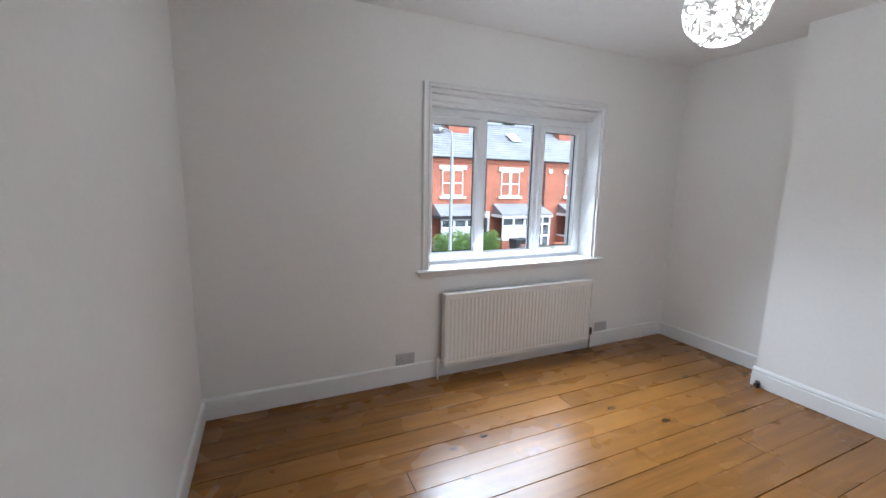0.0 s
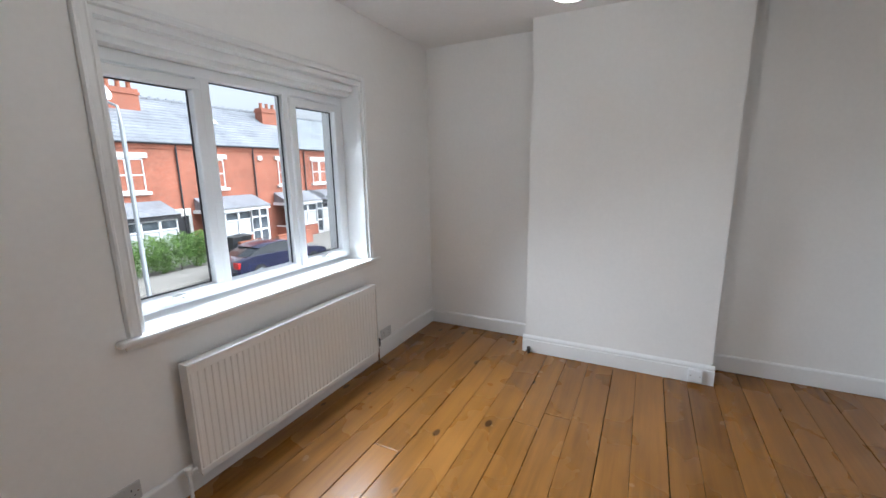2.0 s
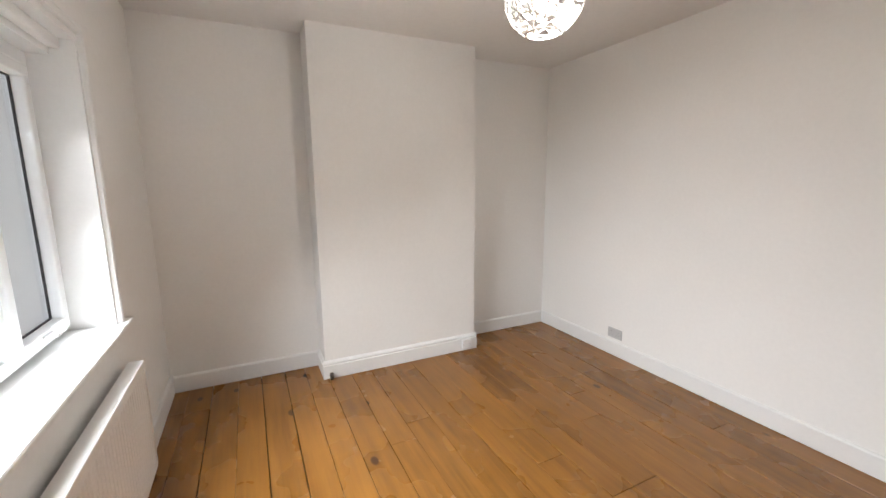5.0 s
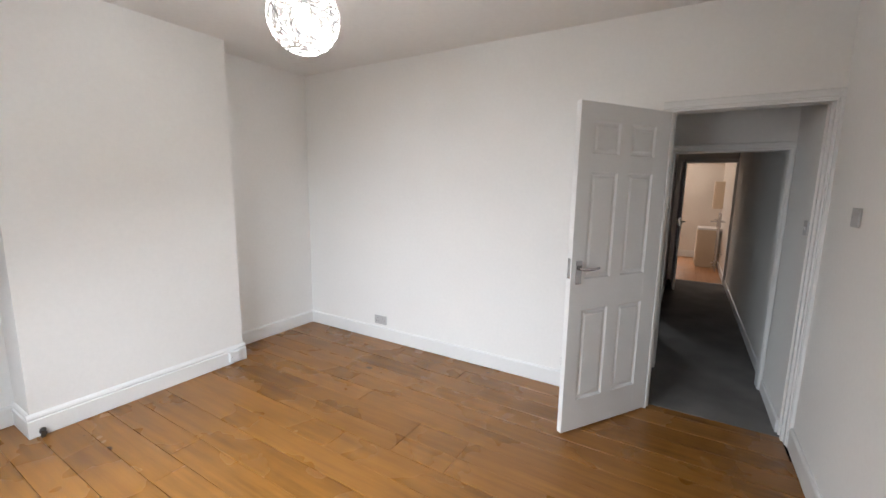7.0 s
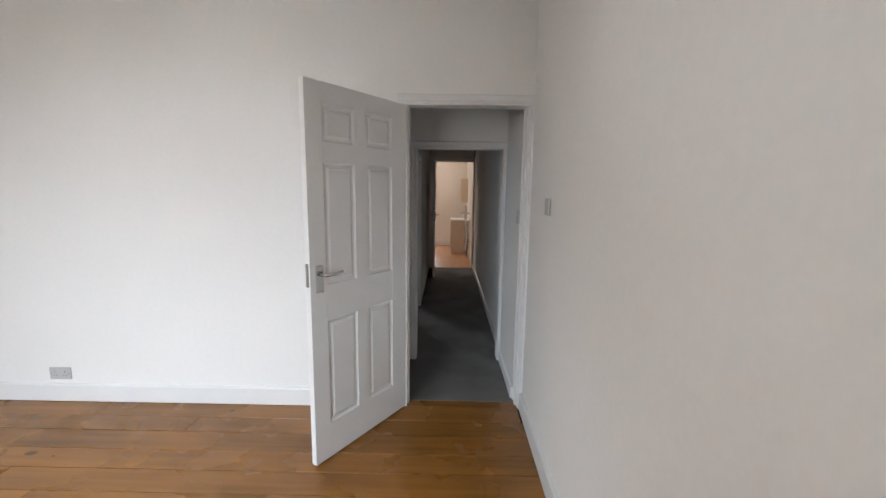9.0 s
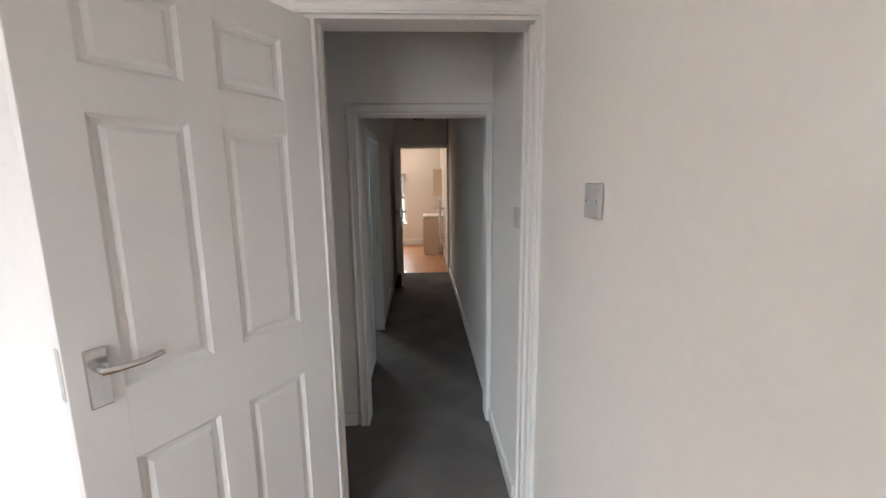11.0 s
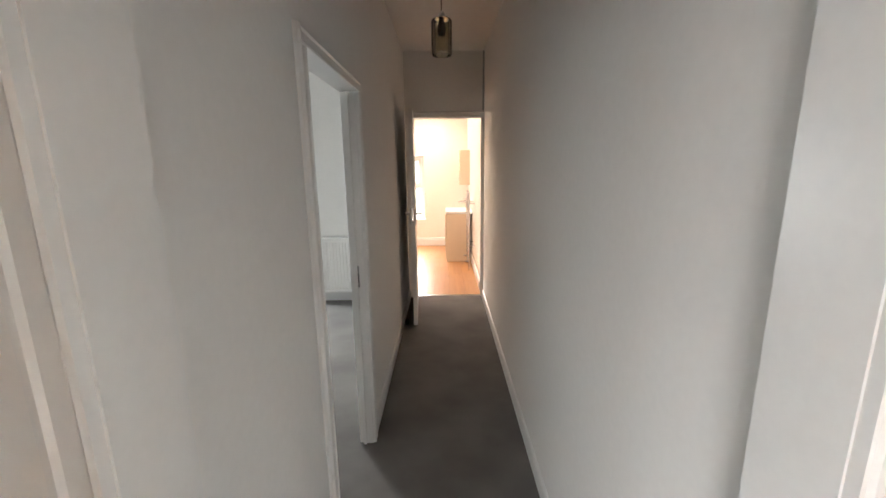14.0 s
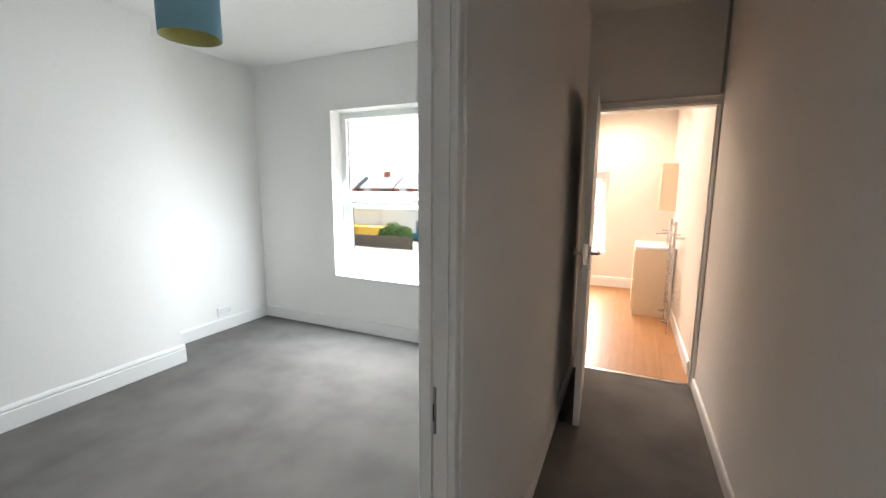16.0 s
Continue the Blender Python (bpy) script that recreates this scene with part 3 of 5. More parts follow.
# far hall wall with the bathroom doorway
FX0, FX1, FZ, FY = 0.012, 0.756, 1.962, -4.868
b = Build()
b.box(HW, FY - 0.10, -0.1, FX0 - 0.02, FY, H)
b.box(FX1 + 0.02, FY - 0.10, -0.1, 1.9, FY, H)
b.box(FX0 - 0.02, FY - 0.10, FZ + 0.02, FX1 + 0.02, FY, H)
structure(b.ob("wall_hall_end", PAINT), "off-white wall around the bathroom doorway", "wall")
door_lining("door_4", FX0, FX1, FZ, FY - 0.103, FY + 0.003, "white gloss-painted bathroom door lining")
b = Build()
b.sweep([(p, q * 0.6) for p, q in CAS], (FX0 - 0.004, FY, 0), (FX0 - 0.004, FY, FZ + 0.05), (0, 1, 0), (-1, 0, 0))
b.sweep(CAS, (FX0 - 0.03, FY, FZ + 0.01), (FX1 + 0.05, FY, FZ + 0.01), (0, 1.05, 0), (0, 0, 1))
structure(b.ob("trim_bath_door_casing", GLOSS), "white gloss-painted casing of the bathroom door", "trim")
# raised grey strip drawn for the dark crack line above the door
structure(Build().box(HW + 0.004, FY - 0.0, FZ + 0.07, HW + 0.022, FY + 0.012, H - 0.003, 0.003).ob("pipe_casing", GALV), "thin grey strip above the bathroom door", "trim")
door_leaf(0.81, 1.94, "bathroom_door", pose(0.765, FY + 0.05, 0.012, 0, 0, 93.0), "white painted bathroom door standing open into the hall", 1)
structure(Build().box(HW - 0.2, -5.085, H, HE + 0.01, -0.90, H + 0.12).box(HW - 0.2, -0.90, H, 1.9, -0.112, H + 0.12).ob("ceiling_hall", CEIL), "white painted hall ceiling", "ceiling")
for p, q, s in (((LW, -0.13), (LW, -0.775), (1, 0)), ((HW, -0.91), (HW, FY + 0.0), (1, 0)), ((HE, BY1 - 0.06), (HE, FY), (-1, 0)), ((HE, -0.90), (HE, BY0 + 0.06), (-1, 0)), ((AX1 + 0.07, -0.79), (1.8, -0.79), (0, 1)), ((1.8, -0.79), (1.8, -0.11), (-1, 0)), ((DX1 + 0.07, -0.11), (1.8, -0.11), (0, -1))):
    skirting(p, q, s, h=0.085, d=0.014)
# carpets
structure(Build().box(HW, -0.79, -0.08, 1.8, -0.085, 0.0).box(HW, FY - 0.05, -0.08, HE, -0.79, 0.0).box(HE, BY1, -0.08, HE + TH, BY0, 0.0).ob("floor_hall", CARPET), "dark grey cut-pile carpet in the hall", "carpet")

# ---- rear bedroom ----
RX, RY0, RY1 = 4.10, -0.90, -4.79
b = Build()
b.box(HE + TH, RY0, -0.1, RX + 0.2, RY0 + 0.1, H)
b.box(RX, RY1, -0.1, RX + 0.2, RY0, H)
structure(b.ob("wall_rear_room", PAINT), "white painted plaster walls of the rear bedroom", "wall")
VX0, VX1, VZ0, VZ1 = 2.10, 3.12, 0.525, 2.13
b = Build()
b.box(HE + TH, RY1 - 0.30, -0.1, VX0, RY1, H)
b.box(VX1, RY1 - 0.30, -0.1, RX + 0.2, RY1, H)
b.box(VX0, RY1 - 0.30, -0.1, VX1, RY1, VZ0)
b.box(VX0, RY1 - 0.30, VZ1, VX1, RY1, H)
structure(b.ob("wall_rear_window", PAINT), "white painted rear wall around the sash-style window", "wall")
structure(Build().box(3.72, -3.60, -0.1, RX - 0.001, -1.8, H).ob("chimney_breast_rear", PAINT), "white painted chimney breast of the rear bedroom", "wall")
structure(Build().box(HE + 0.012, RY1 - 0.3, H, RX + 0.2, RY0 - 0.001, H + 0.12).ob("ceiling_rear", CEIL), "white painted ceiling of the rear bedroom", "ceiling")
structure(Build().box(HE + TH, RY1, -0.08, RX, RY0, 0.0).ob("floor_rear", CARPET), "grey cut-pile carpet in the rear bedroom", "carpet")
skirting((RX, RY1), (HE + TH, RY1), (0, 1), h=0.12)
skirting((RX, RY1 + 0.018), (RX, -3.60), (-1, 0), h=0.12)
skirting((3.72, -3.618), (3.72, -1.8), (-1, 0), h=0.15, moulded=True)
skirting((3.72, -3.60), (RX - 0.018, -3.60), (0, -1), h=0.15, moulded=True)
# the grey in these panes is added, it holds back the yard's brightness
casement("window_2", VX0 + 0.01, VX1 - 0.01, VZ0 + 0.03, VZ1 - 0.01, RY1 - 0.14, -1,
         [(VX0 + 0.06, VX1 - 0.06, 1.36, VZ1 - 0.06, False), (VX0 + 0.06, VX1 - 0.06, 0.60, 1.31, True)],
         "white upvc two-light window with a lower opening sash", bars=[("h", 1.335, 0.04)], glass=DIM_GLASS)
structure(Build().box(VX0 + 0.002, RY1 - 0.16, VZ0 - 0.0, VX1 - 0.002, RY1 + 0.012, VZ0 + 0.028, 0.006).ob("window_board_rear", GLOSS), "white window board of the rear bedroom", "window sill")

# ---- bathroom ----
b = Build()
b.box(HW - 0.2, -8.165, -0.1, 2.2, -7.885, 0.5)
b.box(HW - 0.2, -8.165, 1.66, 2.2, -7.885, 2.55)
b.box(HW - 0.2, -8.165, 0.5, 0.78, -7.885, 1.66)
b.box(1.55, -8.165, 0.5, 2.2, -7.885, 1.66)
b.box(2.1, -7.885, -0.1, 2.2, -5.085, 2.55)
b.box(HW, -7.885, -0.1, HW + 0.004, -5.085, 2.5)
b.box(HE + TH, -5.12, -0.1, 2.1, -5.085, 2.5)
structure(b.ob("wall_bathroom", CREAM), "cream painted bathroom walls", "wall")
structure(Build().box(HW, -7.885, 2.46, 2.2, -5.085, 2.58).ob("ceiling_bathroom", CEIL), "white bathroom ceiling with recessed spotlights", "ceiling")
skirting((2.1, -7.885), (HW, -7.885), (0, 1), h=0.15, moulded=True)
skirting((HW + 0.004, -5.095), (HW + 0.004, -7.865), (1, 0), h=0.11)
casement("window_3", 0.785, 1.545, 0.505, 1.655, -8.025, -1, [(0.835, 1.495, 1.12, 1.61, True), (0.835, 1.495, 0.56, 1.08, False)], "white upvc bathroom window with two lights", bars=[("h", 1.10, 0.03)])

# ---- fixtures of the front bedroom ----


def radiator(m, w, h, label, valve_left=True):
    """Panel radiator: foot at z=0, back against y=0, front towards -y, with pressed flutes, top grille, valves and pipes."""
    root = empty("radiator", m, label, "radiator")
    b = Build()
    n = int(w / 0.034)
    ps = w / n
    front = []
    for i in range(n):
        x = i * ps
        for u, d in ((0.0, 0.0), (0.22, 0.0), (0.34, 0.004), (0.66, 0.004), (0.78, 0.0)):
            front.append((x + u * ps, -0.085 - d))
    front.append((w, -0.085))
    z0, z1 = 0.035, h - 0.035
    lo = [b.bm.verts.new((x, y, z0)) for x, y in front]
    hi = [b.bm.verts.new((x, y, z1)) for x, y in front]
    for i in range(len(front) - 1):
        b.bm.faces.new((lo[i], lo[i + 1], hi[i + 1], hi[i]))
    b.box(0, -0.092, 0.0, w, -0.080, z0 + 0.002, 0.004)
    b.box(0, -0.092, z1 - 0.002, w, -0.080, h, 0.004)
    b.box(0, -0.084, 0.004, w, -0.072, h - 0.004)
    b.ob("panel", RADW, root)
    b = Build().box(-0.006, -0.094, h - 0.004, w + 0.006, -0.030, h + 0.012, 0.004)
    b.box(-0.006, -0.094, 0.015, 0.0, -0.030, h, 0.002)
    b.box(w, -0.094, 0.015, w + 0.006, -0.030, h, 0.002)
    b.ob("cover", RADW, root)
    b = Build()
    for x in (w * 0.15, w * 0.85):
        b.box(x - 0.015, -0.075, h * 0.2, x + 0.015, 0.0, h * 0.8)
    b.ob("bracket", RADW, root)
    for x, s in ((0, -1), (w, 1)):
        Build().tube([(x, -0.06, 0.04), (x + s * 0.035, -0.06, 0.04), (x + s * 0.045, -0.06, 0.02), (x + s * 0.045, -0.06, -0.105)], 0.0085).ob("pipe", GLOSS if s < 0 else CHROME, root, smooth=True)
        if s > 0:
            Build().turned([(0.016, 0), (0.020, 0.01), (0.020, 0.055), (0.015, 0.065), (0.004, 0.067)], (x + 0.045, -0.06, 0.045), 16).ob("valve", DARKM, root, smooth=True)
        else:
            Build().turned([(0.013, 0), (0.017, 0.008), (0.017, 0.035), (0.010, 0.042)], (x - 0.045, -0.06, 0.03), 16).ob("valve", GLOSS, root, smooth=True)
    return root


radiator(pose(1.625, Y1 - 0.0, 0.108), 1.43, 0.562, "white fluted steel panel radiator under the front window")
radiator(pose(1.90, RY1, 0.115, 0, 0, 180), 0.80, 0.60, "white fluted steel panel radiator under the rear window")


def plate(name, m, w, h, label, category, material, slots=0, screws=True, rocker=0, depth=0.010):
    """Wall plate in its own frame: face towards -y, centred."""
    root = empty(name, m, label, category)
    Build().box(-w / 2, -depth, -h / 2, w / 2, 0, h / 2, 0.003).ob("plate", material, root)
    if screws:
        b = Build()
        for x in ((-w * 0.41, w * 0.41) if w > 0.1 else (-w * 0.34, w * 0.34)):
            b.tube([(x, -depth - 0.0012, 0), (x, -depth + 0.002, 0)], 0.0035, 8)
        b.ob("screw", CHROME, root)
    if slots:
        b = Build()
        for i in range(slots):
            x = (i - (slots - 1) / 2) * 0.07
            b.box(x - 0.002, -depth - 0.0006, 0.008, x + 0.002, -depth + 0.002, 0.018)
            for s in (-1, 1):
                b.box(x + s * 0.011 - 0.003, -depth - 0.0006, -0.016, x + s * 0.011 + 0.003, -depth + 0.002, -0.012)
        b.ob("slot", SEAL, root)
        b = Build()
        for i in range(slots):
            x = (i - (slots - 1) / 2) * 0.03
            b.box(x - 0.006, -depth - 0.004, 0.022, x + 0.006, -depth, 0.036, 0.0015)
        b.ob("switch", material, root)
    if rocker:
        Build().box(-0.008, -depth - 0.004, -0.014, 0.008, -depth, 0.014, 0.002).ob("rocker", material, root)
    return root


SG = "wall sockets of the front bedroom"
for x, z in ((1.335, 0.188), (3.285, 0.188)):
    tagged(plate("wall_socket", pose(x, Y1, z), 0.146, 0.086, "grey-white double socket low on the front wall", "socket", PLASTIC, slots=2), group=SG)
for x, w in ((3.135, 0.146), (1.31, 0.086)):
    tagged(plate("wall_socket", pose(x, 0.0, 0.20, 0, 0, 180), w, 0.086, "grey-white socket low on the wall by the door", "socket", PLASTIC, slots=1 if w < 0.1 else 2), group=SG)
plate("surface_socket", pose(3.817, 1.12, 0.068, 0, 0, -90), 0.086, 0.086, "white surface-mounted socket on the chimney skirting", "socket", WHITEPL, screws=True, depth=0.032)
plate("light_switch", pose(-0.022, 0.505, 1.405, 0, 0, 90.8), 0.086, 0.086, "grey-white blank square wall plate with two screws", "switch", PLASTIC)
plate("light_switch", pose(LW, -0.156, 1.305, 0, 0, 90), 0.086, 0.086, "white square light switch plate in the lobby", "switch", PLASTIC, rocker=1)
plate("wall_socket", pose(RX, -4.27, 0.19, 0, 0, -90), 0.146, 0.086, "white double socket low on the alcove wall", "socket", WHITEPL, slots=2)
# pipe stub at the foot of the chimney breast
b = Build().tube([(3.80, 2.32, 0.0), (3.80, 2.32, 0.035), (3.795, 2.32, 0.05)], [0.012, 0.012, 0.016]).tube([(3.775, 2.32, 0.03), (3.83, 2.32, 0.03)], 0.014)
tagged(b.ob("gas_pipe_stub", DARKM, smooth=True), "dark capped gas pipe stub at the chimney breast", "pipe")


# ---- pendant lamps ----
def string_ball(x, y, zc, r):
    root = empty("pendant_lamp", pose(x, y, H), "white woven string ball pendant lamp, lit, below the ceiling", "ceiling lamp")
    rnd = random.Random(5)
    b = Build()

    def ribbon(pts, w):
        """A flat string lying on the ball."""
        rows = []
        for j, p in enumerate(pts):
            d = pts[min(j + 1, len(pts) - 1)] - pts[max(j - 1, 0)]
            side = d.cross(p).normalized() * w
            c = Vector((0, 0, zc - H))
            rows.append((b.bm.verts.new(c + p - side), b.bm.verts.new(c + p * 1.004), b.bm.verts.new(c + p + side), b.bm.verts.new(c + p * 0.996)))
        for u, v in zip(rows, rows[1:]):
            for j in range(4):
                b.bm.faces.new((u[j], u[(j + 1) % 4], v[(j + 1) % 4], v[j]))

    for i in range(72):
        n = Vector((rnd.gauss(0, 1), rnd.gauss(0, 1), rnd.gauss(0, 0.8))).normalized()
        a = n.orthogonal().normalized()
        c = n.cross(a)
        off = rnd.uniform(-0.75, 0.75) * r
        rr = math.sqrt(r * r - off * off)
        k = 40
        ph = rnd.uniform(0, 6.28)
        span = rnd.uniform(0.35, 1.0)
        w = rnd.uniform(0.0016, 0.0028)
        pts = []
        for j in range(k + 1):
            t = ph + 2 * math.pi * span * j / k
            p = n * (off + 0.012 * math.sin(5 * t + i)) + (a * math.cos(t) + c * math.sin(t)) * rr
            p = p.normalized() * r * (0.992 + 0.008 * math.sin(i * 1.7 + t))
            if p.z < -r * 0.90 or p.z > r * 0.95:
                if len(pts) > 2:
                    ribbon(pts, w)
                pts = []
            else:
                pts.append(p)
        if len(pts) > 2:
            ribbon(pts, w)
    b.ob("shade", STRING, root)
    prof = [(r * 0.975 * math.cos(q), zc - H + r * 0.975 * math.sin(q)) for q in [math.radians(-64 + 134 * j / 18) for j in range(19)]]
    film = Build()
    rings = [[film.bm.verts.new((q * math.cos(t), q * math.sin(t), h)) for t in [2 * math.pi * j / 40 for j in range(40)]] for q, h in prof]
    for u, v in zip(rings, rings[1:]):
        for j in range(40):
            film.bm.faces.new((u[j], u[(j + 1) % 40], v[(j + 1) % 40], v[j]))
    film.ob("film", FILM, root, smooth=True)
    ring = [(r * 0.43 * math.cos(t), r * 0.43 * math.sin(t), zc - H - r * 0.89) for t in [2 * math.pi * j / 28 for j in range(29)]]
    Build().tube(ring, 0.004, 6).ob("rim", STRING, root)
    Build().turned([(0.012, 0.075), (0.016, 0.05), (0.026, 0.025), (0.030, 0.0), (0.026, -0.022), (0.014, -0.034), (0.003, -0.037)], (0, 0, zc - H - 0.02), 20).ob("bulb", BULB, root, smooth=True)
    Build().turned([(0.019, 0.0), (0.019, 0.05), (0.008, 0.07)], (0, 0, zc - H + 0.055), 16).ob("holder", WHITEPL, root, smooth=True)
    Build().tube([(0, 0, zc - H + 0.11), (0, 0, -0.02)], 0.0035, 8).ob("flex", WHITEPL, root)
    Build().turned([(0.05, 0), (0.05, -0.008), (0.03, -0.024), (0.01, -0.028)], (0, 0, 0), 24).ob("ceiling_rose", WHITEPL, root, smooth=True)
    return root


string_ball(2.05, 1.77, 2.19, 0.145)
lamp("bulb_light", "POINT", (2.05, 1.77, 2.15), (2.05, 1.77, 0), BALL, (1.0, 0.98, 0.95), 0.05)


def cylinder_pendant(x, y):
    root = empty("pendant_lamp", pose(x, y, H), "small smoked ribbed glass cylinder pendant in the hall, unlit", "ceiling lamp")
    b = Build()
    k = 36
    rings = []
    for r, z in ((0.046, -0.318), (0.055, -0.324), (0.058, -0.338), (0.058, -0.500), (0.053, -0.514), (0.049, -0.510), (0.053, -0.498), (0.053, -0.340)):
        rings.append([b.bm.verts.new(((r + (0.0025 if j % 2 else 0)) * math.cos(2 * math.pi * j / k), (r + (0.0025 if j % 2 else 0)) * math.sin(2 * math.pi * j / k), z)) for j in range(k)])
    for s, t in zip(rings, rings[1:]):
        for j in range(k):
            b.bm.faces.new((s[j], s[(j + 1) % k], t[(j + 1) % k], t[j]))
    o = b.ob("shade", SMOKE, root, smooth=True)
    Build().turned([(0.047, 0), (0.047, -0.005), (0.018, -0.007), (0.018, 0.025), (0.006, 0.040)], (0, 0, -0.316), 24).ob("cap", CHROME, root, smooth=True)
    Build().turned([(0.012, 0), (0.022, -0.03), (0.026, -0.06), (0.016, -0.085), (0.003, -0.09)], (0, 0, -0.326), 16).ob("bulb", DARKM, root, smooth=True)
    Build().tube([(0, 0, -0.30), (0, 0, -0.02)], 0.0035, 8).ob("flex", DARKM, root)
    Build().turned([(0.045, 0), (0.045, -0.008), (0.028, -0.03), (0.010, -0.034)], (0, 0, 0), 24).ob("ceiling_rose", WHITEPL, root, smooth=True)
    return root


cylinder_pendant(0.43, -2.97)


def drum_pendant(x, y, z0):
    root = empty("pendant_lamp", pose(x, y, H), "teal fabric drum pendant shade with gold lining, unlit", "ceiling lamp")
    d = z0 - H
    Build().turned([(0.113, 0), (0.113, 0.22), (0.111, 0.22), (0.111, 0.0)], (0, 0, d), 40, closed=True).ob("shade", TEAL, root, smooth=True)
    Build().turned([(0.1095, 0.001), (0.1095, 0.219), (0.1085, 0.219), (0.1085, 0.001)], (0, 0, d), 40, closed=True).ob("lining", TEALIN, root, smooth=True)
    b = Build()
    for t in (0, 2.094, 4.189):
        b.tube([(0.02 * math.cos(t), 0.02 * math.sin(t), d + 0.19), (0.109 * math.cos(t), 0.109 * math.sin(t), d + 0.19)], 0.002, 6)
    b.ob("spider", WHITEPL, root)
    Build().turned([(0.02, 0.12), (0.02, 0.20), (0.006, 0.22)], (0, 0, d), 16).ob("holder", WHITEPL, root, smooth=True)
    Build().tube([(0, 0, d + 0.21), (0, 0, -0.02)], 0.0035, 8).ob("flex", WHITEPL, root)
    Build().turned([(0.045, 0), (0.045, -0.008), (0.028, -0.03), (0.010, -0.034)], (0, 0, 0), 24).ob("ceiling_rose", WHITEPL, root, smooth=True)
    return root


drum_pendant(2.15, -2.80, 2.01)

# ---- bathroom fittings ----
root = empty("vanity_unit", pose(0.190, -6.58, 0), "cream vanity unit with a white basin top on the laminate floor", "cabinet")
Build().box(-0.150, -0.55, 0.0, 0.205, 0.0, 0.745, 0.003).ob("body", VANITY, root)
b = Build().box(-0.19, -0.56, 0.748, 0.215, 0.008, 0.785, 0.008)
b.ob("basin", WHITEPL, root)
b = Build()
for z0, z1 in ((0.06, 0.40), (0.41, 0.735)):
    b.box(0.206, -0.54, z0, 0.222, -0.01, z1, 0.003)
b.ob("door", VANITY, root)
b = Build().tube([(-0.12, -0.28, 0.785), (-0.12, -0.28, 0.90), (-0.11, -0.28, 0.915), (0.01, -0.28, 0.905)], [0.018, 0.018, 0.016, 0.011]).tube([(-0.12, -0.28, 0.92), (-0.12, -0.28, 0.945), (-0.05, -0.28, 0.955)], [0.012, 0.010, 0.006])
b.ob("tap", CHROME, root, smooth=True)

root = empty("wall_cabinet", pose(HW + 0.004, -7.33, 1.155), "cream bathroom wall cabinet above the basin", "cabinet")
Build().box(0, -0.30, 0, 0.15, 0.15, 0.56, 0.003).ob("body", VANITY, root)
Build().box(0.152, -0.30, 0, 0.168, 0.15, 0.56, 0.003).ob("door", VANITY, root)
Build().tube([(0.175, 0.10, 0.20), (0.150, 0.10, 0.21), (0.150, 0.10, 0.29), (0.175, 0.10, 0.30)], 0.004, 8).ob("handle", CHROME, root)

root = empty("towel_rail", pose(HW + 0.004, -6.23, 0.18), "chrome ladder towel rail on the bathroom wall", "towel rail")
for y in (-0.20, 0.20):
    Build().tube([(0.085, y, 0.0), (0.085, y, 0.93)], 0.015, 12).ob("upright", CHROME, root, smooth=True)
b = Build()
for z in (0.05, 0.13, 0.21, 0.33, 0.41, 0.49, 0.61, 0.69, 0.81, 0.89):
    b.tube([(0.095, -0.20, z), (0.095, 0.20, z)], 0.010, 10)
b.ob("rung", CHROME, root, smooth=True)
b = Build()
for y in (-0.17, 0.17):
    for z in (0.17, 0.77):
        b.tube([(0.0, y, z), (0.085, y, z)], 0.011, 10)
b.ob("bracket", CHROME, root, smooth=True)
b = Build()
for y in (-0.20, 0.20):
    b.tube([(0.085, y, -0.18), (0.085, y, 0.0)], 0.008, 8)
    b.tube([(0.085, y, -0.05), (0.14, y, -0.05)], [0.016, 0.013], 10)
b.ob("valve", CHROME, root, smooth=True)

for x, y in ((0.62, -7.33), (0.62, -5.93), (1.5, -7.33), (1.5, -5.93)):
    root = tagged(empty("spotlight", pose(x, y, 2.46), "small white recessed ceiling spotlight, lit warm", "spotlight"), group="bathroom spotlights")
    Build().turned([(0.042, 0.0), (0.042, -0.006), (0.030, -0.010), (0.030, 0.0)], (0, 0, 0), 24, closed=True).ob("ring", WHITEPL, root, smooth=True)
    Build().turned([(0.029, -0.001), (0.029, -0.006), (0.01, -0.007)], (0, 0, 0), 20).ob("lens", SPOTG, root)
    lamp("spotlight_beam", "SPOT", (x, y, 2.44), (x, y, 0), BATH, (1.0, 0.79, 0.66), 0.03)
# dark bottle-shaped stop behind the bathroom door
b = Build().turned([(0.02, 0), (0.022, 0.03), (0.016, 0.05), (0.004, 0.055)], (0.79, -4.06, 0.0), 16)
tagged(b.ob("door_stop", SEAL, smooth=True), "black rubber door stop on the hall carpet", "door stop")

# ---- street in front ----
G = -2.9
structure(Build().box(-400, -400, G - 0.6, 400, 400, G - 0.12).ob("ground", SOIL), "open ground around the houses", "ground")
structure(Build().box(-120, 7.6, G - 0.14, 160, 17.6, G).ob("road", ASPHALT), "grey asphalt street", "road")
structure(Build().box(-120, 5.6, G - 0.14, 160, 7.6, G + 0.11, 0.02).ob("pavement", PAVE), "paved footway in front of the house", "pavement")
structure(Build().box(-120, 17.6, G - 0.14, 160, 19.8, G + 0.11, 0.02).ob("pavement_far", PAVE), "paved footway across the street", "pavement")
structure(Build().box(-120, 19.8, G - 0.14, 160, 40, G + 0.10).ob("ground_gardens", PAVE), "paved front gardens across the street", "ground")
FACE = 23.4
EAVE, RIDGE = 3.05, 5.75


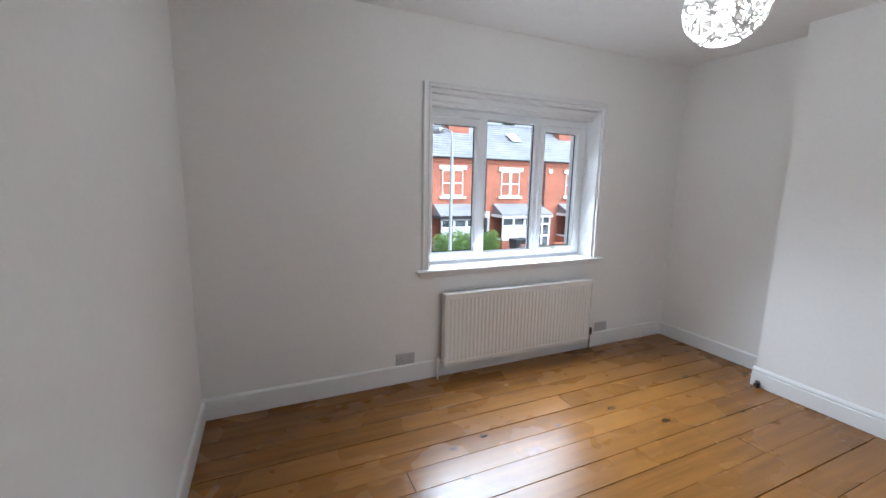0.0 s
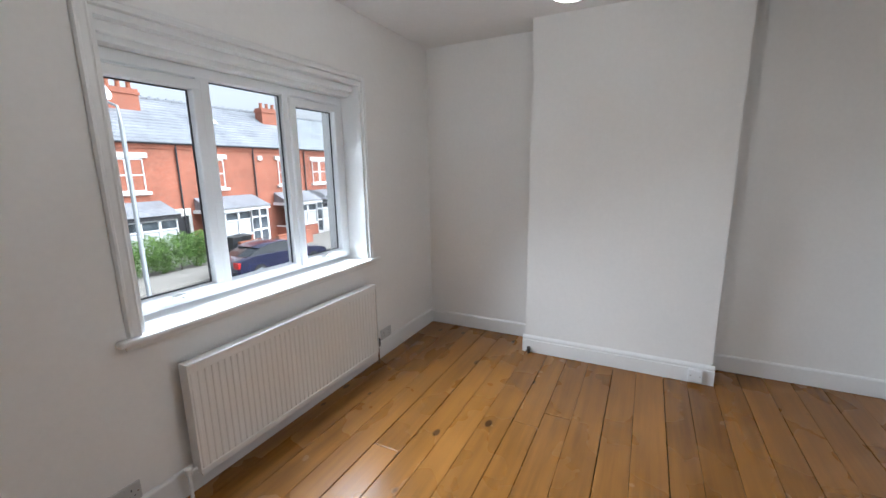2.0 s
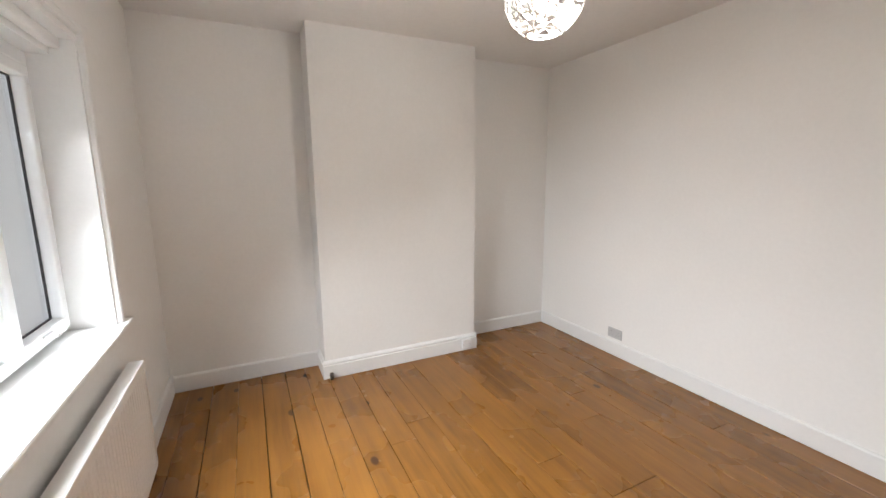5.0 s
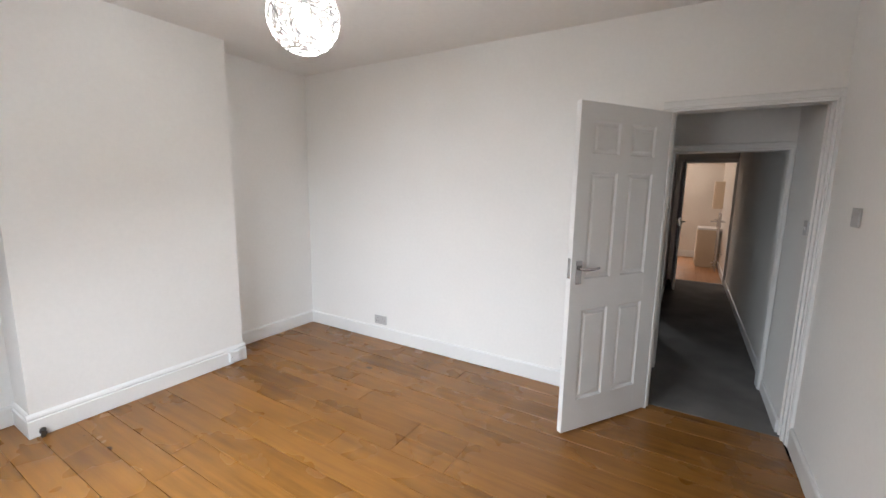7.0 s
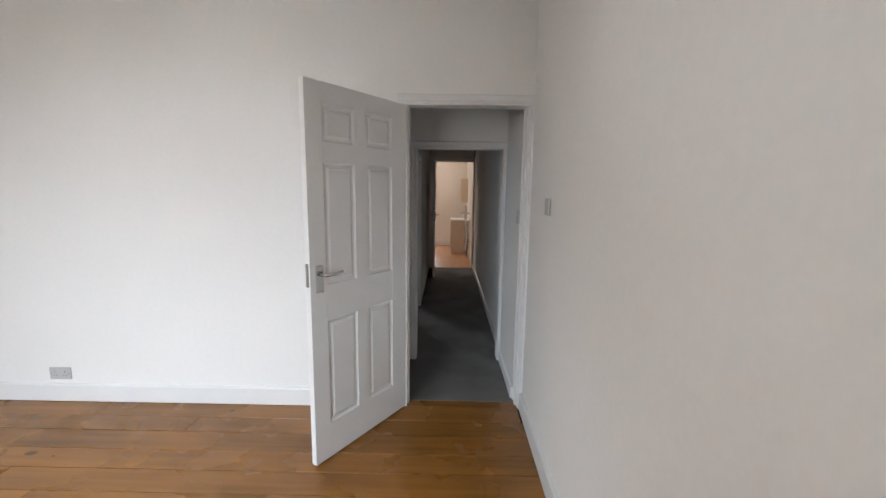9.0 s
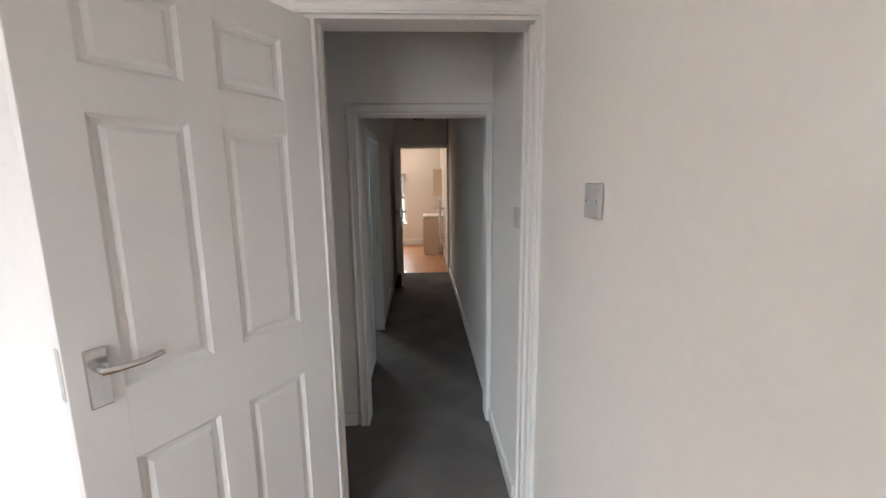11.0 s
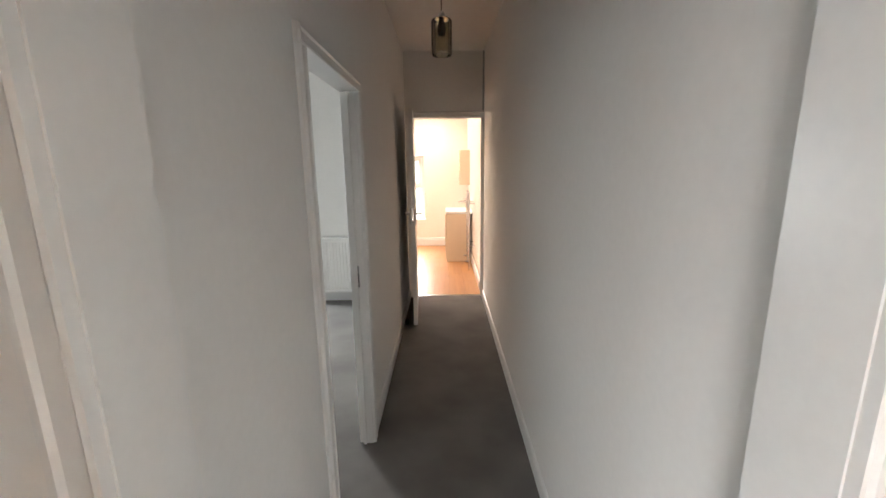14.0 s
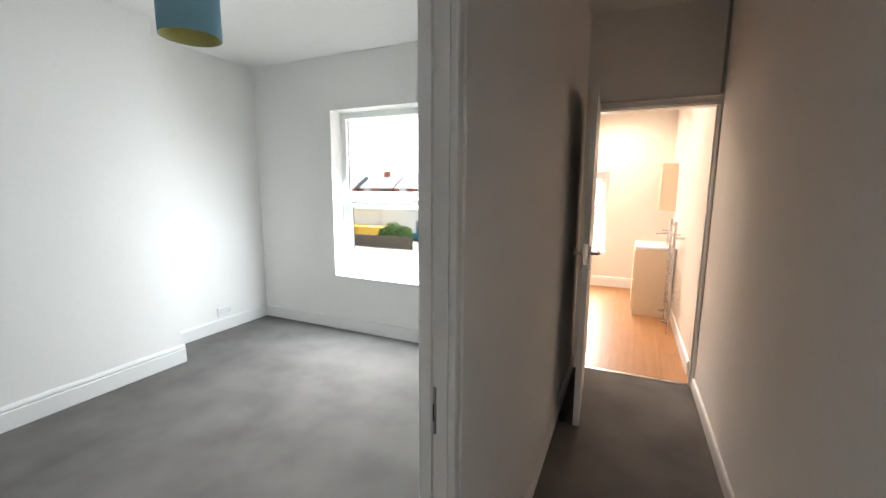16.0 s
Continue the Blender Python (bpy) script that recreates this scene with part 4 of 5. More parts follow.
def far_window(root, cx, z0, z1, w, y, lights=2, transom=True, stone=True):
    if stone:
        b = Build().box(cx - w / 2 - 0.22, y - 0.10, z1, cx + w / 2 + 0.22, y + 0.1, z1 + 0.26, 0.02)
        b.box(cx - w / 2 - 0.18, y - 0.16, z0 - 0.16, cx + w / 2 + 0.18, y + 0.1, z0, 0.02)
        b.ob("lintel", STONE, root)
    b = Build()
    b.box(cx - w / 2, y - 0.03, z0, cx + w / 2, y + 0.1, z0 + 0.08)
    b.box(cx - w / 2, y - 0.03, z1 - 0.08, cx + w / 2, y + 0.1, z1)
    for i in range(lights + 1):
        x = cx - w / 2 + w * i / lights
        t = 0.05 if i in (0, lights) else 0.09
        b.box(max(cx - w / 2, x - t), y - 0.04, z0 + 0.08, min(cx + w / 2, x + t), y + 0.1, z1 - 0.08)
    if transom:
        zt = z0 + (z1 - z0) * 0.5
        for i in range(lights):
            b.box(cx - w / 2 + w * i / lights + 0.05, y - 0.02, zt - 0.035, cx - w / 2 + w * (i + 1) / lights - 0.05, y + 0.1, zt + 0.035)
    b.ob("window_frame", UPVC, root)
    Build().box(cx - w / 2 + 0.02, y + 0.04, z0 + 0.02, cx + w / 2 - 0.02, y + 0.06, z1 - 0.02).ob("window_pane", FARGLASS, root)
    b = Build()
    for s in (-1, 1):
        b.box(cx + s * w * 0.40, y + 0.028, z0 + 0.08, cx + s * w * 0.27, y + 0.036, z1 - 0.08)
    b.ob("curtain", CURTAIN, root)


def terrace_house(x0, w, win, roof_mat, bay_dark=False, modern=False, porch=1):
    root = empty("terraced_house", pose(x0, FACE, G + 0.1), "red brick terraced house with slate roof and white bay", "house", "houses across the street")
    inv = pose(x0, FACE, G + 0.1).inverted()
    n0 = len(root.children)
    b = Build().box(x0, FACE, G - 0.3, x0 + w, FACE + 8.5, EAVE)
    b.ob("wall", BRICK, root)
    # eaves course, gutter and downpipe
    b = Build()
    b.box(x0, FACE - 0.06, EAVE - 0.30, x0 + w, FACE, EAVE - 0.18)
    b.box(x0, FACE - 0.10, EAVE - 0.18, x0 + w, FACE, EAVE - 0.06)
    b.ob("eaves_course", BRICK, root)
    Build().tube([(x0, FACE - 0.17, EAVE - 0.03), (x0 + w, FACE - 0.17, EAVE - 0.03)], 0.06, 8).tube([(x0 + 0.12, FACE - 0.07, EAVE - 0.05), (x0 + 0.12, FACE - 0.07, G)], 0.045, 8).ob("gutter", SEAL, root)
    # slate courses, each lapping the one below
    b = Build()
    rows = 15
    ym = FACE + 4.25
    for i in range(rows):
        t0, t1 = i / rows, (i + 1) / rows
        ya, yb = FACE - 0.22 + (ym - FACE + 0.22) * t0, FACE - 0.22 + (ym - FACE + 0.22) * t1
        za, zb = EAVE + (RIDGE - EAVE) * t0, EAVE + (RIDGE - EAVE) * t1
        b.quad((x0, ya, za + 0.03), (x0 + w, ya, za + 0.03), (x0 + w, yb, zb), (x0, yb, zb))
        b.quad((x0, ya, za - 0.01), (x0 + w, ya, za - 0.01), (x0 + w, ya, za + 0.03), (x0, ya, za + 0.03))
    b.quad((x0, ym, RIDGE), (x0 + w, ym, RIDGE), (x0 + w, FACE + 8.7, EAVE), (x0, FACE + 8.7, EAVE))
    b.quad((x0, FACE - 0.2, EAVE - 0.02), (x0 + w, FACE - 0.2, EAVE - 0.02), (x0 + w, FACE + 8.7, EAVE - 0.02), (x0, FACE + 8.7, EAVE - 0.02))
    b.ob("roof", roof_mat, root)
    b = Build()
    k = int(w / 0.45)
    for i in range(k):
        xa = x0 + w * i / k
        b.box(xa + 0.01, ym - 0.10, RIDGE - 0.05, xa + w / k - 0.01, ym + 0.10, RIDGE + 0.09, 0.03)
        b.box(xa + w / k / 2 - 0.03, ym - 0.03, RIDGE + 0.08, xa + w / k / 2 + 0.03, ym + 0.03, RIDGE + 0.17)
    b.ob("ridge_tiles", SLATE, root)
    # upper window
    if modern:
        far_window(root, win, 1.15, 2.35, 1.7, FACE, 3, False, False)
    else:
        far_window(root, win, 0.68, 2.28, 1.42, FACE)
    # ground floor bay and porch under one lean-to roof
    bx0, bx1, by = win - 1.25, win + (1.25 + 1.15 * porch), FACE - 1.25
    zr = -0.42
    b = Build()
    b.quad((bx0 - 0.15, by - 0.2, zr), (bx1 + 0.15, by - 0.2, zr), (bx1, FACE, zr + 0.62), (bx0, FACE, zr + 0.62))
    b.quad((bx0 - 0.15, by - 0.2, zr - 0.02), (bx1 + 0.15, by - 0.2, zr - 0.02), (bx1, FACE, zr - 0.02), (bx0, FACE, zr - 0.02))
    b.quad((bx0 - 0.15, by - 0.2, zr), (bx0, FACE, zr + 0.62), (bx0, FACE, zr - 0.02))
    b.quad((bx1 + 0.15, by - 0.2, zr), (bx1, FACE, zr + 0.62), (bx1, FACE, zr - 0.02))
    b.ob("bay_roof", SLATE, root)
    b = Build().box(bx0 - 0.12, by - 0.14, zr - 0.20, bx1 + 0.12, FACE, zr - 0.02)
    b.ob("fascia", SEAL if bay_dark else UPVC, root)
    b = Build().box(bx0, by, G, bx0 + 2.5, FACE, G + 0.85)
    b.ob("bay_wall", BRICK if porch else STONE, root)
    b = Build()
    for i in range(4):
        x = bx0 + 2.5 * i / 3
        b.box(max(bx0, x - 0.06), by, G + 0.85, min(bx0 + 2.5, x + 0.06), by + 0.1, zr - 0.2)
    b.box(bx0, by - 0.05, G + 0.85, bx0 + 2.5, by + 0.1, G + 0.95)
    b.box(bx0, by, zr - 0.75, bx0 + 2.5, by + 0.1, zr - 0.67)
    b.box(bx0, by, zr - 0.28, bx0 + 2.5, by + 0.1, zr - 0.2)
    b.box(bx0, by + 0.1, G + 0.85, bx0 + 0.1, FACE, G + 0.95)
    if porch:
        px0, px1 = bx0 + 2.5, bx1
        for i in range(3):
            x = px0 + (px1 - px0) * i / 2
            b.box(x - 0.055, by, G + 0.1, x + 0.055, by + 0.1, zr - 0.2)
        b.box(px0, by, G + 0.1, px1, by + 0.1, G + 0.28)
        b.box(px0, by, G + 1.0, px1, by + 0.1, G + 1.12)
        b.box(px0, by, zr - 0.70, px1, by + 0.1, zr - 0.60)
    b.ob("bay_frame", UPVC, root)
    Build().box(bx0 + 0.02, by + 0.05, G + 0.2, bx1 - 0.02, by + 0.07, zr - 0.2).ob("bay_glass", FARGLASS, root)
    b = Build()
    for i in range(3):
        x = bx0 + 2.5 * i / 3
        b.box(x + 0.10, by + 0.032, G + 0.95, x + 0.74, by + 0.044, zr - 0.78)
    b.ob("curtain", CURTAIN, root)
    if not porch:
        Build().box(bx1 + 0.30, FACE - 0.06, G + 0.1, bx1 + 1.25, FACE + 0.05, G + 2.2, 0.01).ob("front_door", SEAL, root)
        Build().box(bx1 + 0.12, FACE - 0.10, G + 2.2, bx1 + 1.43, FACE + 0.05, G + 2.6, 0.02).box(bx1 + 0.12, FACE - 0.10, G + 0.1, bx1 + 0.28, FACE + 0.05, G + 2.2).box(bx1 + 1.27, FACE - 0.10, G + 0.1, bx1 + 1.43, FACE + 0.05, G + 2.2).ob("door_surround", STONE, root)
    for c in root.children[n0:]:
        c.matrix_parent_inverse = inv
    return root


SLATE_PALE = mat("pale_slate", (0.27, 0.30, 0.32), 0.6, var=0.2, scale=0.8, fine=7, bump=0.3, bump_scale=12)
for x0, w, win, rm, dark, modern, porch in ((-3.6, 4.4, -1.6, SLATE, True, False, 0), (0.8, 4.4, 3.0, SLATE, False, False, 1), (5.2, 3.6, 7.0, SLATE, False, False, 0), (8.8, 4.6, 11.2, SLATE, True, False, 0), (13.4, 4.6, 15.4, SLATE, False, False, 1), (18.0, 4.15, 20.7, SLATE, False, False, 1),
                                        (22.15, 4.4, 23.75, SLATE_PALE, False, False, 0), (26.55, 4.5, 29.0, SLATE_PALE, False, True, 0), (31.05, 4.5, 33.2, SLATE, False, False, 1), (35.55, 4.5, 37.6, SLATE, True, False, 0), (40.05, 4.5, 42.2, SLATE, False, False, 1), (44.55, 4.5, 46.5, SLATE_PALE, False, False, 1), (49.05, 4.5, 51, SLATE, False, False, 0)):
    terrace_house(x0, w, win, rm, dark, modern, porch)


def chimney(x):
    y = FACE + 3.1
    root = empty("chimney_stack", pose(x, y, 4.2), "red brick chimney stack with clay pots", "chimney", "chimneys across the street")
    b = Build().box(-0.75, -0.35, 0, 0.75, 0.35, 1.75)
    b.box(-0.80, -0.40, 1.45, 0.80, 0.40, 1.60)
    b.ob("stack", BRICK, root)
    for i in (-0.5, 0.0, 0.5):
        Build().turned([(0.12, 0), (0.10, 0.3), (0.13, 0.34), (0.10, 0.36)], (i, 0, 1.75), 12).ob("pot", TERRA, root, smooth=True)
    return root


for x in (4.9, 12.9, 22.2, 31.2, 40.2):
    chimney(x)

# alarm boxes, satellite dishes, roof light
for x in (18.6, 25.6):
    b = Build().box(x - 0.16, FACE - 0.1, 2.25, x + 0.16, FACE, 2.52, 0.03)
    tagged(b.ob("alarm_box", UPVC), "white alarm box on the brick wall", "alarm box", "alarm boxes")


def dish(x, y, z):
    root = empty("satellite_dish", pose(x, y, z, 0, 0, 25), "pale grey satellite dish on the roof", "satellite dish", "satellite dishes")
    b = Build().turned([(0.02, 0.10), (0.25, 0.13), (0.40, 0.20), (0.42, 0.20), (0.26, 0.11), (0.02, 0.08)], (0, 0, 0), 20)
    b.turn(pose(0, -0.3, 0.5, 70, 0, 0))
    b.ob("reflector", UPVC, root, smooth=True)
    Build().tube([(0, 0, -0.3), (0, 0, 0.35), (0, -0.25, 0.5)], 0.025, 8).ob("mast", GALV, root)


dish(11.6, FACE + 2.6, 4.95)
b = Build().box(-0.4, -0.55, 0, 0.4, 0.55, 0.06, 0.02)
b.turn(pose(17.0, FACE + 2.3, 4.72, 32, 0, 0))
tagged(b.ob("roof_light", UPVC), "pale roof window in the slates", "roof window")

# front garden walls, steps, bins, hedge
GW = "low garden walls"
for x0, x1 in ((14.2, 15.6), (16.6, 19.2), (22.2, 26.2), (27.4, 30.6), (31.8, 35.2)):
    root = empty("garden_wall", pose(x0, 20.0, G + 0.1), "low red brick front garden wall with coping", "wall", GW)
    Build().box(0, 0, -0.05, x1 - x0, 0.22, 0.72).ob("wall", BRICK, root)
    Build().box(-0.03, -0.03, 0.72, x1 - x0 + 0.03, 0.25, 0.80, 0.02).ob("coping", TERRA, root)


def wheelie_bin(x, y, rz):
    root = empty("wheelie_bin", pose(x, y, G + 0.1, 0, 0, rz), "dark grey wheeled refuse bin in a front garden", "bin", "wheelie bins")
    b = Build()
    for z0, z1, s0, s1 in ((0.08, 0.95, 0.21, 0.28),):
        lo = [b.bm.verts.new((sx * s0, sy * (s0 + 0.06), z0)) for sx, sy in ((-1, -1), (1, -1), (1, 1), (-1, 1))]
        hi = [b.bm.verts.new((sx * s1, sy * (s1 + 0.08), z1)) for sx, sy in ((-1, -1), (1, -1), (1, 1), (-1, 1))]
        b.bm.faces.new(lo[::-1])
        b.bm.faces.new(hi)
        for i in range(4):
            b.bm.faces.new((lo[i], lo[(i + 1) % 4], hi[(i + 1) % 4], hi[i]))
    b.ob("body", BINM, root)
    Build().box(-0.30, -0.38, 0.95, 0.30, 0.40, 1.04, 0.03).ob("lid", BINM, root)
    b = Build().tube([(-0.26, 0.34, 0.10), (-0.20, 0.34, 0.10)], 0.10, 16).tube([(0.20, 0.34, 0.10), (0.26, 0.34, 0.10)], 0.10, 16)
    b.ob("wheel", TYRE, root)


for x, y, r in ((14.3, 20.8, 5), (15.0, 20.9, -8), (22.9, 20.8, 0), (23.7, 20.9, 10), (24.6, 20.9, 4), (28.4, 20.9, -5), (29.2, 20.8, 6), (37.0, 20.8, 6)):
    wheelie_bin(x, y, r)


def leaf_cloud(name, blobs, count, size, material, seed):
    """Many small leaf blades filling a set of ellipsoids (centre, radii)."""
    rnd = random.Random(seed)
    verts, faces = [], []
    for i in range(count):
        c, r = blobs[rnd.randrange(len(blobs))]
        d = Vector((rnd.gauss(0, 1), rnd.gauss(0, 1), rnd.gauss(0, 1))).normalized() * (rnd.random() ** 0.33)
        p = Vector((c[0] + d.x * r[0], c[1] + d.y * r[1], c[2] + d.z * r[2]))
        a = Vector((rnd.gauss(0, 1), rnd.gauss(0, 1), rnd.gauss(0, 1))).normalized() * size * rnd.uniform(0.6, 1.4)
        q = a.orthogonal().normalized() * size * 0.45
        k = len(verts)
        verts += [p - a, p + q, p + a, p - q]
        faces.append((k, k + 1, k + 2, k + 3))
    me = bpy.data.meshes.new(name)
    me.from_pydata(verts, [], faces)
    me.materials.append(material)
    return new(name, me)


root = empty("hedge", pose(10.6, 20.35, G + 0.1), "clipped bright green garden hedge behind the wall", "hedge")
o = leaf_cloud("foliage", [((x + random.Random(i).uniform(-0.1, 0.1), 0, 0.82 + 0.06 * (i % 3)), (0.45, 0.55, 0.85)) for i, x in enumerate([-1.6, -1.1, -0.6, -0.1, 0.4, 0.9, 1.4, 1.8])], 11000, 0.055, LEAF, 3)
o.parent = root
b = Build()
for x in (-1.4, -0.7, 0.0, 0.7, 1.4):
    b.tube([(x, 0, 0), (x + 0.05, 0, 0.5), (x, 0.02, 1.1)], [0.03, 0.02, 0.01], 6)
b.ob("stem", BARK, root)


def bare_tree(x, y, h, seed, leaves=None):
    root = empty("tree", pose(x, y, G), "bare winter tree behind the far roofs" if not leaves else "dark conifer behind the far roofs", "tree", "trees behind the houses")
    rnd = random.Random(seed)
    b = Build()

    def limb(p, d, ln, r, depth):
        q = p + d * ln
        m = p + d * ln * 0.5 + Vector((rnd.uniform(-1, 1), rnd.uniform(-1, 1), 0)) * ln * 0.05
        b.tube([p, m, q], [r, r * 0.8, r * 0.6], 5)
        if depth:
            for i in range(3 if depth > 1 else 4):
                e = (d + Vector((rnd.uniform(-1, 1), rnd.uniform(-1, 1), rnd.uniform(-0.2, 0.6))) * 0.6).normalized()
                limb(p + d * ln * rnd.uniform(0.55, 1.0), e, ln * rnd.uniform(0.5, 0.75), r * 0.5, depth - 1)
    limb(Vector((0, 0, 0)), Vector((0, 0, 1)), h * 0.42, h * 0.018, 4 if not leaves else 1)
    b.ob("trunk", BARK, root)
    if leaves:
        o = leaf_cloud("crown", [((rnd.uniform(-1, 1) * h * 0.12, rnd.uniform(-1, 1) * h * 0.12, h * t), (h * 0.16 * (1.25 - t), h * 0.16 * (1.25 - t), h * 0.05)) for t in [0.35 + 0.045 * i for i in range(14)]], 5000, 0.22, PINELEAF, seed)
        o.parent = root


bare_tree(18.5, 36, 11.5, 4)
bare_tree(41, 40, 12.5, 9)
bare_tree(28.5, 45, 12.5, 6, True)
bare_tree(9.5, 40, 10.5, 11)
bare_tree(48, 42, 12, 12)

# street lamp on the near pavement
root = empty("street_lamp", pose(5.74, 12.0, G), "grey galvanised street lamp column", "street lamp")
Build().turned([(0.09, 0), (0.09, 1.1), (0.055, 1.2), (0.045, 5.6)], (0, 0, 0), 14).ob("column", GALV, root, smooth=True)
Build().tube([(0, 0, 5.55), (0, 0.05, 5.9), (0, 0.5, 6.05), (0, 0.8, 6.05)], 0.03, 10).ob("arm", GALV, root, smooth=True)
Build().box(-0.12, 0.75, 5.98, 0.12, 1.35, 6.12, 0.04).ob("lantern", GALV, root)


def saloon_car(x, y, rz, label):
    root = empty("car", pose(x, y, G, 0, 0, rz), label, "car")
    L = 2.48
    prof = [(-L, 0.45), (-L, 0.72), (-L + 0.04, 0.95), (-2.05, 1.02), (-1.60, 1.06), (1.05, 0.98), (1.75, 0.92), (2.25, 0.80), (L, 0.62), (L, 0.35), (2.1, 0.25), (-2.2, 0.28)]

    def shell(b, pr, half, tuck, top):
        rings = []
        for yy, sc in ((-half, 0.965), (-half + 0.10, 1.0), (half - 0.10, 1.0), (half, 0.965)):
            rings.append([b.bm.verts.new((px * sc, yy * (1 - tuck * max(0, pz - 0.6)), pz * (1 if abs(yy) < half else 0.99) + (0 if abs(yy) < half else 0.0))) for px, pz in pr])
        k = len(pr)
        for s, t in zip(rings, rings[1:]):
            for j in range(k):
                b.bm.faces.new((s[j], s[(j + 1) % k], t[(j + 1) % k], t[j]))
        b.bm.faces.new(rings[0][::-1])
        b.bm.faces.new(rings[-1])
    b = Build()
    shell(b, prof, 0.92, 0.05, 1)
    o = b.ob("body", NAVY, root, smooth=True)
    cab = [(-2.02, 1.00), (-1.15, 1.36), (-0.55, 1.44), (0.05, 1.43), (0.55, 1.33), (1.22, 0.96)]
    b = Build()
    shell(b, cab, 0.80, 0.22, 1)
    b.ob("cabin_glass", CARGLASS, root, smooth=True)
    b = Build()
    roof = [(-1.35, 1.325), (-1.10, 1.385), (-0.55, 1.462), (0.05, 1.452), (0.50, 1.36), (0.40, 1.34), (0.0, 1.40), (-0.55, 1.41), (-1.1, 1.34)]
    shell(b, roof, 0.80, 0.22, 1)
    b.ob("roof", NAVY, root, smooth=True)
    for wx in (-1.50, 1.52):
        for s in (-1, 1):
            b = Build()
            b.tube([(wx, s * 0.72, 0.345), (wx, s * 0.935, 0.345)], 0.345, 28)
            b.ob("tyre", TYRE, root)
            b = Build().tube([(wx, s * 0.90, 0.345), (wx, s * 0.942, 0.345)], 0.20, 20)
            for j in range(5):
                t = 2 * math.pi * j / 5
                b.tube([(wx, s * 0.938, 0.345), (wx + 0.24 * math.cos(t), s * 0.942, 0.345 + 0.24 * math.sin(t))], 0.028, 6)
            b.ob("rim", GALV, root)
    for s in (-1, 1):
        Build().box(-L - 0.012, s * 0.60, 0.66, -L + 0.25, s * 0.905, 0.92, 0.03).ob("tail_light", REDLENS, root)
        Build().box(2.05, s * 0.55, 0.60, 2.44, s * 0.86, 0.74, 0.04).ob("head_light", CARGLASS, root)
        Build().box(0.70, s * 0.90, 0.98, 0.92, s * 1.04, 1.10, 0.03).ob("mirror", NAVY, root)
    Build().box(-L - 0.03, -0.26, 0.50, -L - 0.012, 0.26, 0.61).ob("number_plate", YELLOW, root)
    return root


saloon_car(13.25, 16.55, 0, "dark navy saloon car parked at the kerb")

# ---- yards behind the house ----
structure(Build().box(-30, -30, G - 0.13, 60, -8.3, G).ob("ground_yard", GRAVEL), "pale gravel yard behind the house", "ground")
root = empty("outbuilding", pose(19, -34, G), "long low pale flat-roofed outbuilding", "building")
Build().box(-16, -3, 0, 14, 3, 2.3).ob("wall", STONE, root)
Build().box(-16.2, -3.2, 2.3, 14.2, 3.4, 2.55, 0.03).ob("roof", FLATROOF, root)
Build().box(-4.6, 3.0, 0.6, -2.6, 3.06, 1.6).ob("window", FARGLASS, root)
Build().box(-5.5, 3.0, 0.0, -1.5, 3.12, 0.55, 0.02).ob("door", BLUEP, root)
for x in range(-14, 13, 5):
    Build().box(x - 0.1, 3.0, 0, x + 0.1, 3.1, 2.3).ob("pier", STONE, root)
for i, (x, w) in enumerate(((19.6, 2.2), (22.0, 1.8), (24.2, 1.5))):
    root = empty("storage_container", pose(x, -29.5 - i * 0.4, G), "yellow ochre storage box in the yard", "container", "yard containers")
    Build().box(-w / 2, -0.7, 0.05, w / 2, 0.7, 1.0, 0.03).ob("body", OCHRE, root)
    Build().box(-w / 2 - 0.04, -0.74, 1.0, w / 2 + 0.04, 0.74, 1.12, 0.03).ob("lid", OCHRE, root)
root = empty("timber_fence", pose(14, -26, G), "weathered grey timber fence across the yard", "fence")
b = Build()
for i in range(60):
    b.box(i * 0.25, -0.02, 0.0, i * 0.25 + 0.22, 0.02, 0.85 + 0.03 * (i % 3))
b.ob("board", BARK, root)
Build().box(0, 0.02, 0.25, 15, 0.07, 0.35).box(0, 0.02, 0.65, 15, 0.07, 0.75).ob("rail", BARK, root)
root = empty("bush", pose(16.0, -27.5, G), "bright green garden bush by the fence", "bush")
o = leaf_cloud("foliage", [((-0.5, 0, 0.8), (0.7, 0.6, 0.7)), ((0.4, 0.2, 1.0), (0.8, 0.6, 0.8)), ((1.2, 0, 0.7), (0.6, 0.5, 0.6))], 3500, 0.08, LEAF, 21)
o.parent = root
Build().tube([(0, 0, 0), (0.1, 0, 0.6), (0.3, 0, 1.2)], [0.05, 0.03, 0.01], 6).ob("stem", BARK, root)
